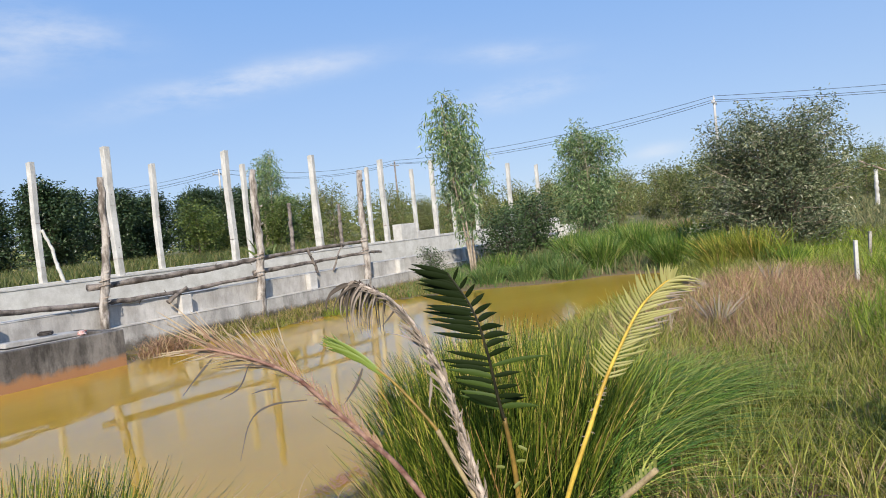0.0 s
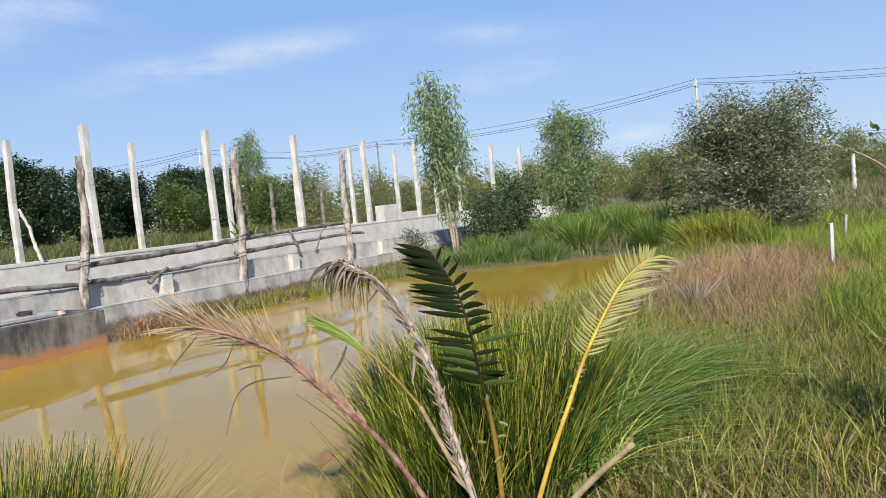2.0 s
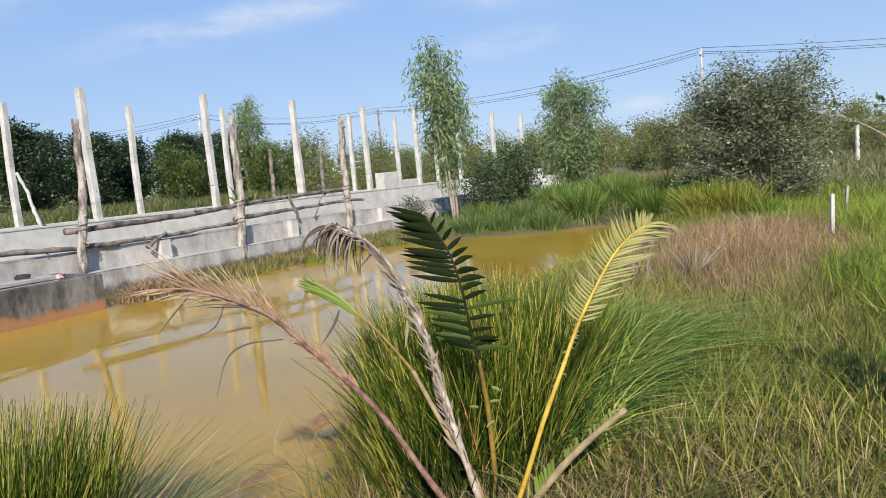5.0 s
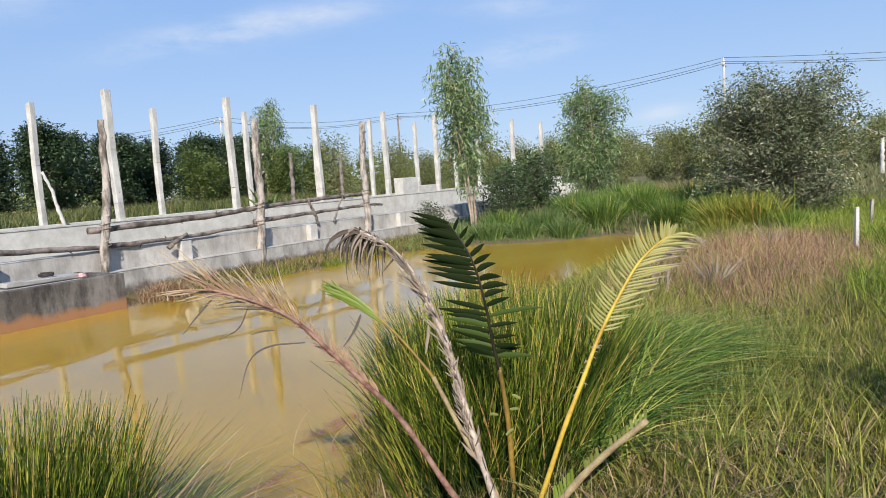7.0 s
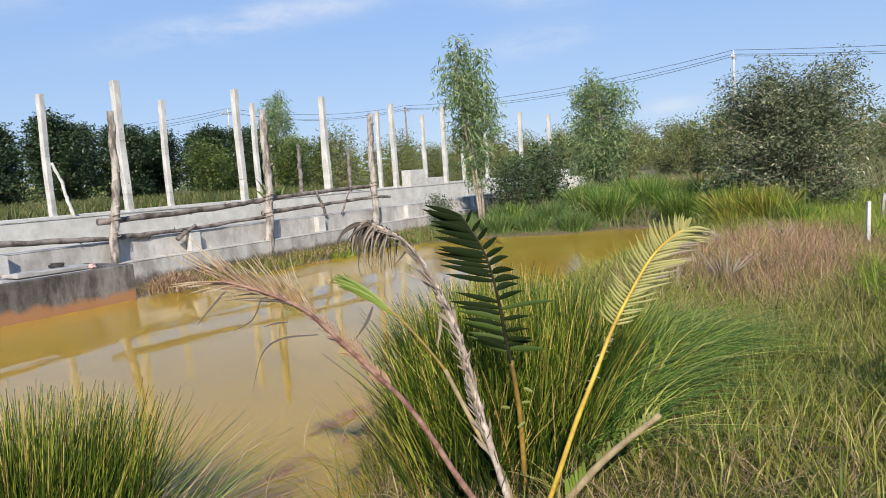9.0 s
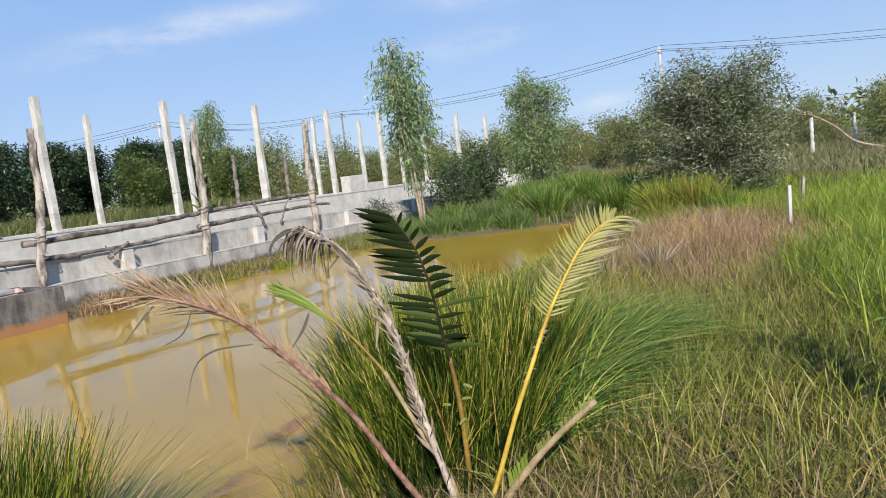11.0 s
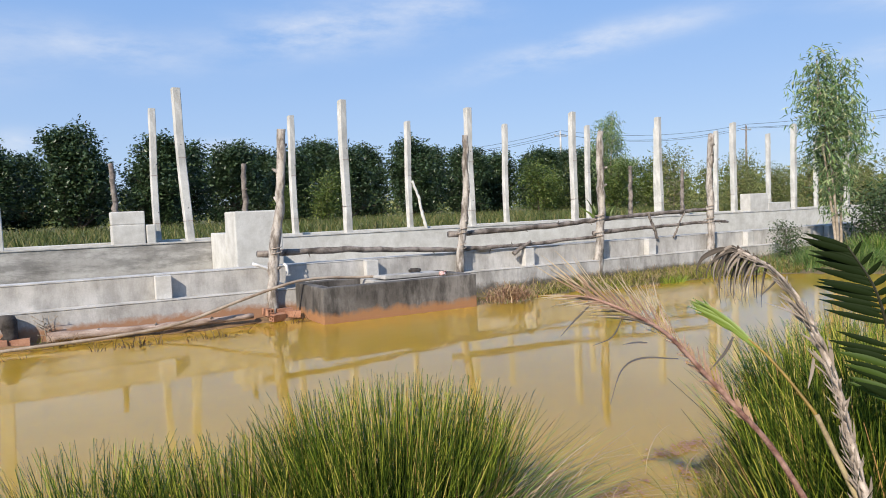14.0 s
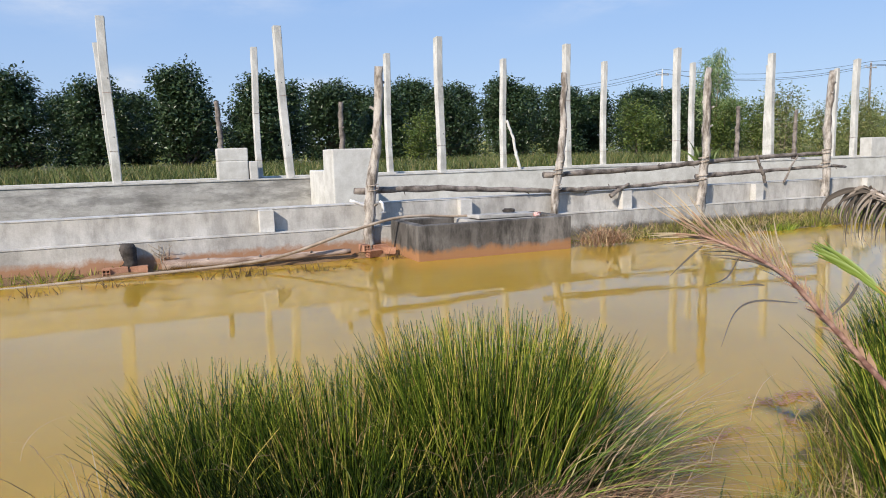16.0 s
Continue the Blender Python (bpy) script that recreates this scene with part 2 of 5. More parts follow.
M_MAT = leafy("matted_grass", [(0.0, (0.035, 0.045, 0.012)), (0.45, (0.140, 0.145, 0.030)), (0.8, (0.29, 0.265, 0.070)), (1.0, (0.42, 0.32, 0.15))], 0.6, 0.15, 0.2)
M_TUFT = leafy("tuft_grass", [(0.0, (0.055, 0.080, 0.014)), (0.45, (0.165, 0.195, 0.032)), (0.8, (0.30, 0.305, 0.065)), (1.0, (0.47, 0.37, 0.17))], 0.5, 0.2)
M_FIELD = leafy("field_grass_leaf", [(0.0, (0.085, 0.105, 0.045)), (0.6, (0.17, 0.18, 0.08)), (1.0, (0.30, 0.26, 0.14))], 0.6, 0.25)
M_DEAD = leafy("dead_grass_leaf", [(0.0, (0.15, 0.082, 0.055)), (0.5, (0.34, 0.205, 0.135)), (0.9, (0.53, 0.37, 0.235)), (1.0, (0.20, 0.23, 0.06))], 0.75, 0.15)
M_SPRIG = leafy("dry_sprig", [(0.0, (0.07, 0.045, 0.025)), (1.0, (0.20, 0.13, 0.07))], 0.8, 0.1)
M_LUSH = leafy("lush_grass", [(0.0, (0.085, 0.150, 0.016)), (0.6, (0.235, 0.330, 0.040)), (1.0, (0.42, 0.45, 0.075))], 0.45, 0.35)
M_STRAW = leafy("dry_grass", [(0.0, (0.149, 0.098, 0.063)), (0.5, (0.310, 0.207, 0.132)), (0.9, (0.460, 0.345, 0.218)), (1.0, (0.184, 0.230, 0.057))], 0.7, 0.2)
M_GOLD = leafy("golden_rush", [(0.0, (0.085, 0.12, 0.018)), (0.55, (0.22, 0.25, 0.035)), (0.9, (0.40, 0.36, 0.075)), (1.0, (0.46, 0.28, 0.10))], 0.55, 0.2, 0.2)
M_BLUEGREEN = leafy("bank_grass", [(0.0, (0.059, 0.120, 0.028)), (0.6, (0.118, 0.200, 0.057)), (1.0, (0.236, 0.280, 0.095))], 0.5, 0.25)
# two copies of one leaflet, shaded and lit: light is put into their colours
M_FROND_SHADE = leafy("shaded_palm_leaflet", [(0.0, (0.006, 0.012, 0.004)), (1.0, (0.016, 0.027, 0.007))], 0.6, 0.06, 0.06)
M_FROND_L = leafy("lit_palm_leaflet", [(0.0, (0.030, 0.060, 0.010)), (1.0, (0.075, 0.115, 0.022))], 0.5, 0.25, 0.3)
M_FROND_C = leafy("cut_leaflet", [(0.0, (0.10, 0.13, 0.03)), (0.7, (0.20, 0.22, 0.06)), (1.0, (0.36, 0.33, 0.15))], 0.55, 0.2)
M_STRIP = leafy("bleached_leaflet", [(0.0, (0.30, 0.21, 0.14)), (1.0, (0.56, 0.46, 0.33))], 0.8, 0.12, 0.2)
M_FROND_Y = leafy("yellowing_leaflet", [(0.0, (0.22, 0.25, 0.035)), (0.45, (0.38, 0.37, 0.10)), (0.75, (0.46, 0.42, 0.22)), (1.0, (0.42, 0.37, 0.29))], 0.5, 0.3)
M_FROND_G = leafy("young_leaflet", [(0.0, (0.10, 0.17, 0.025)), (0.6, (0.19, 0.26, 0.045)), (1.0, (0.30, 0.33, 0.085))], 0.45, 0.25)
M_FROND_D = leafy("dead_leaflet", [(0.0, (0.15, 0.12, 0.10)), (0.6, (0.32, 0.265, 0.225)), (1.0, (0.52, 0.45, 0.39))], 0.8, 0.12, 0.2)
M_FROND_K = leafy("dry_brown_leaflet", [(0.0, (0.045, 0.035, 0.030)), (0.6, (0.11, 0.09, 0.075)), (1.0, (0.24, 0.205, 0.18))], 0.8, 0.1, 0.2)
M_LODGED = leafy("lodged_rush_stem", [(0.0, (0.020, 0.060, 0.010)), (0.5, (0.105, 0.190, 0.028)), (0.8, (0.27, 0.35, 0.065)), (1.0, (0.45, 0.42, 0.13))], 0.55, 0.15, 0.15)
M_FROND_R = leafy("dead_red_leaflet", [(0.0, (0.15, 0.075, 0.06)), (0.45, (0.30, 0.17, 0.125)), (0.8, (0.42, 0.31, 0.20)), (1.0, (0.54, 0.44, 0.30))], 0.8, 0.12, 0.2)
M_ALGAE = leafy("red_algae", [(0.0, (0.30, 0.13, 0.085)), (0.6, (0.40, 0.20, 0.13)), (1.0, (0.42, 0.25, 0.12))], 0.6, 0.1)
M_STALK_Y = plain("yellow_stalk", (0.38, 0.24, 0.035), (0.58, 0.42, 0.06), 0.55, 18.0, 0.3, 0.002)
M_STALK_O = plain("olive_stalk", (0.13, 0.085, 0.022), (0.30, 0.19, 0.035), 0.5, 8.0, 0.2, 0.002)
M_STALK_T = plain("tan_stalk", (0.24, 0.18, 0.10), (0.40, 0.32, 0.18), 0.75, 20.0, 0.4, 0.003)
M_STALK_GREY = plain("grey_stalk", (0.25, 0.195, 0.155), (0.58, 0.49, 0.415), 0.8, 24.0, 0.6, 0.004)
M_STALK_R = plain("red_brown_stalk", (0.13, 0.055, 0.042), (0.36, 0.22, 0.17), 0.8, 26.0, 0.6, 0.003)
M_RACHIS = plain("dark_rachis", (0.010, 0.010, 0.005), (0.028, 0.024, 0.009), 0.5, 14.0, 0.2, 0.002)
M_FADED = leafy("faded_lily_leaf", [(0.0, (0.16, 0.20, 0.12)), (0.5, (0.31, 0.29, 0.24)), (1.0, (0.27, 0.11, 0.10))], 0.6, 0.2)

# silty pond water: opaque yellow-brown body under a glossy surface
M_WATER, n, l, b = nodes_of("silty_water")
silt = noise_node(n, l, 0.35, 4, 0.5)
l.new(ramp_node(n, l, silt.outputs["Fac"], [(0.35, (0.325, 0.196, 0.018)), (0.65, (0.375, 0.234, 0.034))]).outputs["Color"], b.inputs["Base Color"])
b.inputs["Roughness"].default_value = 0.035
b.inputs["IOR"].default_value = 1.33
b.subsurface_method = "BURLEY"
b.inputs["Subsurface Weight"].default_value = 1.0
b.inputs["Subsurface Radius"].default_value = (1.0, 0.8, 0.5)
b.inputs["Subsurface Scale"].default_value = 0.12
b.inputs["Specular IOR Level"].default_value = 0.5
rip = noise_node(n, l, 3.0, 3, 0.45, (1, 2.2, 1))
bump_node(n, l, b, rip.outputs["Fac"], 0.05, 0.02)


# ---- building helpers ----
def thing(name, at, label, category, group="", kind=""):
    ob = new(name)
    ob.location = at
    ob.empty_display_size = 0.1
    return tagged(ob, label, category, group, kind)


def mesh_of(name, verts, faces, smooth=False):
    me = bpy.data.meshes.new(name)
    me.from_pydata(verts.tolist() if isinstance(verts, np.ndarray) else verts, [], faces.tolist() if isinstance(faces, np.ndarray) else faces)
    if smooth:
        me.polygons.foreach_set("use_smooth", [True] * len(me.polygons))
    me.update()
    return me


def mesh_bm(name, bm, smooth=False):
    me = bpy.data.meshes.new(name)
    bmesh.ops.recalc_face_normals(bm, faces=bm.faces)
    bm.to_mesh(me)
    bm.free()
    if smooth:
        me.polygons.foreach_set("use_smooth", [True] * len(me.polygons))
    return me


def part(name, me, material, parent=None, label="", origin=None):
    """One mesh object; its coordinates are the parent's own, or the world's less origin."""
    if isinstance(me, bmesh.types.BMesh):
        me = mesh_bm(name, me)
    if not me.materials:
        me.materials.append(material)
    ob = new(name, me)
    if parent:
        ob.parent = parent
    return tagged(ob, label)


def box(bm, x0, x1, y0, y1, z0, z1, bevel=0.0, wob=0.0, seed=0):
    """A box with worn, bevelled edges in bm."""
    r = bmesh.ops.create_cube(bm, size=1.0)
    rr = random.Random(seed)
    for v in r["verts"]:
        v.co = Vector(((x0 + x1) / 2 + v.co.x * (x1 - x0), (y0 + y1) / 2 + v.co.y * (y1 - y0), (z0 + z1) / 2 + v.co.z * (z1 - z0)))
        if wob:
            v.co += Vector((rr.uniform(-wob, wob), rr.uniform(-wob, wob), rr.uniform(-wob, wob)))
    if bevel:
        edges = {e for v in r["verts"] for e in v.link_edges}
        bmesh.ops.bevel(bm, geom=list(edges), offset=bevel, segments=2, affect="EDGES", profile=0.6)
    return bm


def boxed(*a, **k):
    return box(bmesh.new(), *a, **k)


def smooth_line(pts, steps):
    """A Catmull-Rom line through the points."""
    p = [Vector(q) for q in pts]
    p = [2 * p[0] - p[1]] + p + [2 * p[-1] - p[-2]]
    out = []
    for i in range(1, len(p) - 2):
        for s in range(steps):
            t = s / steps
            a, b_, c, d = p[i - 1], p[i], p[i + 1], p[i + 2]
            out.append(0.5 * (2 * b_ + (c - a) * t + (2 * a - 5 * b_ + 4 * c - d) * t * t + (3 * b_ - a - 3 * c + d) * t ** 3))
    return out + [p[-2]]


def tube(pts, radii, sides=8, rough=0.0, seed=0, square=False):
    """Verts and faces of a closed tube along a line, with an uneven skin."""
    rr = random.Random(seed)
    pts = [Vector(q) for q in pts]
    verts, faces = [], []
    ref = None
    for i, q in enumerate(pts):
        d = (pts[min(i + 1, len(pts) - 1)] - pts[max(i - 1, 0)]).normalized()
        if ref is None:
            ref = d.orthogonal().normalized()
        u = (ref - d * ref.dot(d)).normalized()
        ref = u
        w = d.cross(u)
        r = radii if isinstance(radii, (int, float)) else radii[i]
        for k in range(sides):
            a = 2 * math.pi * (k + 0.5) / sides
            s = r * (1 + rr.uniform(-rough, rough))
            verts.append(tuple(q + (u * math.cos(a) + w * math.sin(a)) * s))
    for i in range(len(pts) - 1):
        for k in range(sides):
            k2 = (k + 1) % sides
            faces.append((i * sides + k, i * sides + k2, (i + 1) * sides + k2, (i + 1) * sides + k))
    faces.append(tuple(range(sides - 1, -1, -1)))
    faces.append(tuple((len(pts) - 1) * sides + k for k in range(sides)))
    return verts, faces


def joined(pieces):
    verts, faces = [], []
    for v, f in pieces:
        o = len(verts)
        verts += v
        faces += [tuple(i + o for i in q) for q in f]
    return verts, faces


def tube_mesh(name, pts, radii, sides=8, rough=0.0, seed=0):
    return mesh_of(name, *tube(pts, radii, sides, rough, seed), smooth=True)


def blades(base, height, width, toward, lean, segs=3, droop=0.0, taper=0.94, bend=1.8):
    """Curved tapering blades. base (n,3); toward: direction of lean in radians; lean: reach over height."""
    n_ = len(base)
    s = np.linspace(0, 1, segs + 1)[None, :]
    h, wd, ln = height[:, None], width[:, None], lean[:, None]
    reach = h * ln * s ** bend
    rise = h * (s - 0.5 * np.minimum(ln, 1.4) ** 2 * 0.55 * s ** 2 - droop * s ** 3)
    cx, cy = np.cos(toward)[:, None], np.sin(toward)[:, None]
    px_, py_, pz_ = base[:, :1] + cx * reach, base[:, 1:2] + cy * reach, base[:, 2:3] + rise
    face = rng.uniform(0, 2 * np.pi, n_)[:, None]
    half = wd * 0.5 * (1 - s ** 1.5 * taper)
    ox, oy = np.cos(face) * half, np.sin(face) * half
    lft = np.stack([px_ - ox, py_ - oy, pz_], -1)
    rgt = np.stack([px_ + ox, py_ + oy, pz_], -1)
    verts = np.stack([lft, rgt], 2).reshape(-1, 3)
    k = np.arange(segs)
    quad = np.stack([2 * k, 2 * k + 1, 2 * k + 3, 2 * k + 2], -1)[None] + (np.arange(n_) * 2 * (segs + 1))[:, None, None]
    return verts, quad.reshape(-1, 4)


def leaf_cloud(centres, size, slim, spread, per, hang=0.0, squash=0.8):
    """Many small pointed leaves round the centres; each is two folded triangles."""
    n_ = len(centres) * per
    c = np.repeat(centres, per, 0) + np.clip(rng.normal(0, 1, (n_, 3)), -1.7, 1.7) * np.array([spread, spread, spread * squash])
    a = rng.normal(0, 1, (n_, 3))
    a[:, 2] = a[:, 2] * 0.6 - hang
    a /= np.linalg.norm(a, axis=1, keepdims=True)
    up = rng.normal(0, 0.55, (n_, 3)) + [0, 0, 1]
    side = np.cross(a, up)
    side /= np.linalg.norm(side, axis=1, keepdims=True) + 1e-9
    nrm = np.cross(side, a)
    L = size * rng.uniform(0.6, 1.25, (n_, 1))
    mid = c + a * L * 0.45 + nrm * L * 0.08
    v = np.stack([c, mid + side * L * slim, c + a * L, mid - side * L * slim], 1).reshape(-1, 3)
    i = np.arange(n_)[:, None] * 4
    f = np.concatenate([i + [0, 1, 2], i + [0, 2, 3]], 1).reshape(-1, 3)
    return v, f


# ---- ground and water ----
POND = np.array([(-30, 3.6), (-3, 3.2), (-0.6, 2.85), (0.3, 2.35), (1.6, 1.8), (1.95, 1.72), (2.2, 2.0), (2.6, 2.3), (3.3, 2.55), (5.2, 2.75),
                 (7.0, 3.0), (8.3, 2.92), (9.6, 2.84), (11.0, 2.95), (12.2, 3.35), (12.3, 3.9), (12.05, 4.45), (11.4, 4.95), (11.0, 5.8), (10.7, 6.4),
                 (10.1, 7.0), (9.5, 7.36), (8.1, 7.40), (7.1, 7.42), (6.2, 7.55), (5.6, 7.75), (5.2, 8.1), (4.75, 8.6), (2.5, 8.6), (2.2, 8.17),
                 (1.2, 8.12), (-0.5, 8.24), (-1.5, 8.34), (-4, 8.7), (-30, 8.7)], float)


def pond_distance(x, y):
    """Metres to the water's edge, negative over the water."""
    x, y = np.asarray(x, float), np.asarray(y, float)
    best, inside = np.full(x.shape, 1e9), np.zeros(x.shape, bool)
    for (ax, ay), (bx, by) in zip(POND, np.roll(POND, -1, 0)):
        dx, dy = bx - ax, by - ay
        t = np.clip(((x - ax) * dx + (y - ay) * dy) / (dx * dx + dy * dy), 0, 1)
        best = np.minimum(best, np.hypot(x - ax - t * dx, y - ay - t * dy))
        if ay != by:
            inside ^= ((ay > y) != (by > y)) & (x < (bx - ax) * (y - ay) / (by - ay) + ax)
    return np.where(inside, -best, best)


def smoothstep(a, b_, v):
    t = np.clip((v - a) / (b_ - a), 0, 1)
    return t * t * (3 - 2 * t)


def ground_z(x, y):
    x, y = np.asarray(x, float), np.asarray(y, float)
    d = pond_distance(x, y)
    bank = 0.20 * smoothstep(0, 1.3, d) + 0.03 * smoothstep(0, 0.12, d) - 0.01
    bank = bank * (1 - 0.7 * smoothstep(6.6, 7.2, y) * (1 - smoothstep(11, 13, x)))
    bank = bank + 0.05 * np.sin(x * 0.9 + 1.0) * np.sin(y * 1.1) * smoothstep(0.3, 2, d) * (1 - smoothstep(6.2, 7.0, y)) + 0.12 * smoothstep(10, 25, x)
    bank = np.where(d < 0, -0.45 * smoothstep(0, 1.0, -d) - 0.01, bank)
    behind = smoothstep(12.25, 12.5, y) * (1 - smoothstep(27, 34, x))
    trench = smoothstep(8.45, 8.6, y) * (1 - smoothstep(12.25, 12.5, y)) * (1 - smoothstep(27, 34, x))
    z = bank * (1 - behind) + behind * (0.72 + 0.10 * smoothstep(15, 30, y))
    return z * (1 - trench) + trench * 0.22 + 0.35 * smoothstep(25, 70, np.hypot(x, y)) * (1 - behind)


def stretch_axis(dense0, dense1, step, far):
    a = list(np.arange(dense0, dense1 + 1e-6, step))
    s, v = step, a[-1]
    while v < far:
        s *= 1.22
        v += s
        a.append(v)
    s, v = step, a[0]
    while v > -far:
        s *= 1.22
        v -= s
        a.insert(0, v)
    return np.array(a)


gx, gy = stretch_axis(-4, 13.5, 0.12, 1800), stretch_axis(-2, 13, 0.12, 1800)
X, Y = np.meshgrid(gx, gy)
Z = ground_z(X, Y) + np.where(np.hypot(X, Y) < 30, rng.normal(0, 0.008, X.shape), 0)
idx = np.arange(X.size).reshape(X.shape)
quads = np.stack([idx[:-1, :-1], idx[:-1, 1:], idx[1:, 1:], idx[1:, :-1]], -1).reshape(-1, 4)
ground_me = mesh_of("ground", np.stack([X, Y, Z], -1).reshape(-1, 3), quads, True)
M_GROUND, n, l, b = nodes_of("bank_earth")
big = noise_node(n, l, 0.9, 6, 0.6)
fine = noise_node(n, l, 14.0, 5, 0.7)
far_noise = noise_node(n, l, 0.08, 5, 0.6)
earth = ramp_node(n, l, big.outputs["Fac"], [(0.35, (0.065, 0.055, 0.026)), (0.65, (0.14, 0.11, 0.052))]).outputs["Color"]
field = ramp_node(n, l, far_noise.outputs["Fac"], [(0.35, (0.10, 0.14, 0.035)), (0.65, (0.20, 0.20, 0.075))]).outputs["Color"]
earth = mix_node(n, l, 0.45, earth, field)
grit = ramp_node(n, l, fine.outputs["Fac"], [(0.3, (0.6, 0.6, 0.6)), (0.7, (1.25, 1.2, 1.15))]).outputs["Color"]
earth = mix_node(n, l, 1.0, earth, grit, "MULTIPLY")
geo = n.new("ShaderNodeNewGeometry")
sep = n.new("ShaderNodeSeparateXYZ")
l.new(geo.outputs["Position"], sep.inputs["Vector"])
wet = n.new("ShaderNodeMapRange")
wet.inputs["From Min"].default_value, wet.inputs["From Max"].default_value = 0.03, 0.14
wet.inputs["To Min"].default_value, wet.inputs["To Max"].default_value = 0.85, 0.0
l.new(sep.outputs["Z"], wet.inputs["Value"])
l.new(mix_node(n, l, wet.outputs["Result"], earth, (0.125, 0.088, 0.046)), b.inputs["Base Color"])
b.inputs["Roughness"].default_value = 0.92
bump_node(n, l, b, fine.outputs["Fac"], 0.7, 0.04)
tagged(part("ground", ground_me, M_GROUND), "grassy earth banks and fields round the pond", "ground", kind="structure")

wx, wy = np.linspace(-31, 13.2, 60), np.linspace(1.4, 8.34, 14)
WX, WY = np.meshgrid(wx, wy)
wi = np.arange(WX.size).reshape(WX.shape)
wq = np.stack([wi[:-1, :-1], wi[:-1, 1:], wi[1:, 1:], wi[1:, :-1]], -1).reshape(-1, 4)
tagged(part("water", mesh_of("water", np.stack([WX, WY, WX * 0], -1).reshape(-1, 3), wq), M_WATER), "still silty yellow-brown pond water", "water", kind="structure")

# ---- walls of the unfinished building ----
WX0, WX1 = -14.0, 26.6
front = tagged(part("wall_front", boxed(WX0, 19.6, 8.55, 8.80, -0.4, 0.60, 0.008), M_WALL), "long low grey concrete wall along the pond", "wall", kind="structure")
part("footing", boxed(WX0, 4.70, 8.355, 8.549, -0.4, 0.325, 0.012), M_WALL, front, "mud-stained concrete footing ledge")
part("footing", boxed(4.702, 19.6, 8.355, 8.549, -0.4, 0.325, 0.012), M_FOOTING, front, "concrete footing ledge with dark mould stains")
part("footing_edge", boxed(WX0, 19.6, 8.35, 8.548, 0.3255, 0.338, 0.004), M_COPING, front)
part("coping", boxed(WX0, 19.6, 8.545, 8.805, 0.6005, 0.614, 0.004), M_COPING, front)
bm_b = boxed(-0.085, 0.085, -0.055, 0.055, 0.0, 0.262, 0.006)
buttress_me = mesh_bm("buttress", bm_b)
buttress_me.materials.append(M_BLOCK)
for k in range(0, 8):
    ob = part("buttress", buttress_me, M_BLOCK, front)
    ob.location = (1.17 + 2.575 * k, 8.489, 0.339)

upper = tagged(part("wall_upper", boxed(WX0, 2.9, 12.10, 12.32, 0.0, 0.845, 0.008), M_UPPER), "stained bare grey concrete wall carrying posts", "wall", kind="structure")
part("plastered_stretch", boxed(2.902, WX1, 12.097, 12.32, 0.0, 0.845, 0.008), M_BLOCK, upper, "pale plastered concrete wall stretch")
part("coping", boxed(WX0, WX1, 12.085, 12.325, 0.8455, 0.868, 0.004), M_COPING, upper)
rear = tagged(part("wall_rear", boxed(WX0, WX1, 14.40, 14.62, 0.3, 0.85, 0.008), M_BLOCK), "low rear concrete wall carrying posts", "wall", kind="structure")

# ---- concrete posts ----


def concrete_post(height, w, seed):
    """Square precast post with worn corners, slightly bent, tie marks and a broken head."""
    rr = random.Random(seed)
    t = thing("concrete_post", (0, 0, 0), "tall square grey concrete post standing on a wall", "post", "concrete posts on the walls")
    bm = bmesh.new()
    box(bm, -w / 2, w / 2, -w / 2, w / 2, 0, height, 0.0)
    bmesh.ops.subdivide_edges(bm, edges=[e for e in bm.edges if abs(e.verts[0].co.z - e.verts[1].co.z) > 0.5], cuts=9)
    for v in bm.verts:
        f = v.co.z / height
        v.co.x += 0.012 * math.sin(f * 5 + seed) + rr.uniform(-0.004, 0.004)
        v.co.y += rr.uniform(-0.004, 0.004)
        if f > 0.99:
            v.co.z += rr.uniform(-0.03, 0.02)
    bmesh.ops.bevel(bm, geom=[e for e in bm.edges if abs(e.verts[0].co.z - e.verts[1].co.z) > 0.05], offset=0.010, segments=1, affect="EDGES")
    part("shaft", bm, M_POST, t)
    for z in (0.42, 1.25):
        z += rr.uniform(-0.12, 0.12)
        part("wire_tie", boxed(-w / 2 - 0.004, w / 2 + 0.004, -w / 2 - 0.004, w / 2 + 0.004, z, z + 0.004, 0.001), M_STALK_R, t, "thin rusty wire tie")
        a = rr.uniform(-0.03, 0.03)
        part("peg_hole", boxed(a, a + 0.016, -w / 2 - 0.003, -w / 2 + 0.01, z + 0.2, z + 0.218, 0.002), M_BLACK, t)
    return t


post_a, post_b, post_c = concrete_post(2.44, 0.128, 1), concrete_post(2.43, 0.128, 2), concrete_post(2.45, 0.118, 3)
protos = (post_a, post_b, post_c)
LEANS = ((1.5, -0.8), (0.8, -2.5), (0.6, -0.5), (0.6, -0.9), (0.0, 0.0), (-0.6, -0.6), (-0.4, 0.6), (0.5, -0.5), (0.0, 0.6), (0.3, 0.4), (-0.4, -0.5), (0.6, 0.7))
TALL = (1.035, 1.024, 1.002, 0.986, 0.997, 0.986, 0.968, 0.98, 0.97, 0.98, 0.98)
for k in range(11):
    a, c = LEANS[k]
    copy_thing(protos[k % 2], pose(-0.513 + 2.75 * k - (0.06 if k == 1 else 0.0) - 0.14 * max(0, k - 6), 12.20, 0.869, a, c, 4 * (k % 3)) @ Matrix.Diagonal((1, 1, TALL[k], 1)))
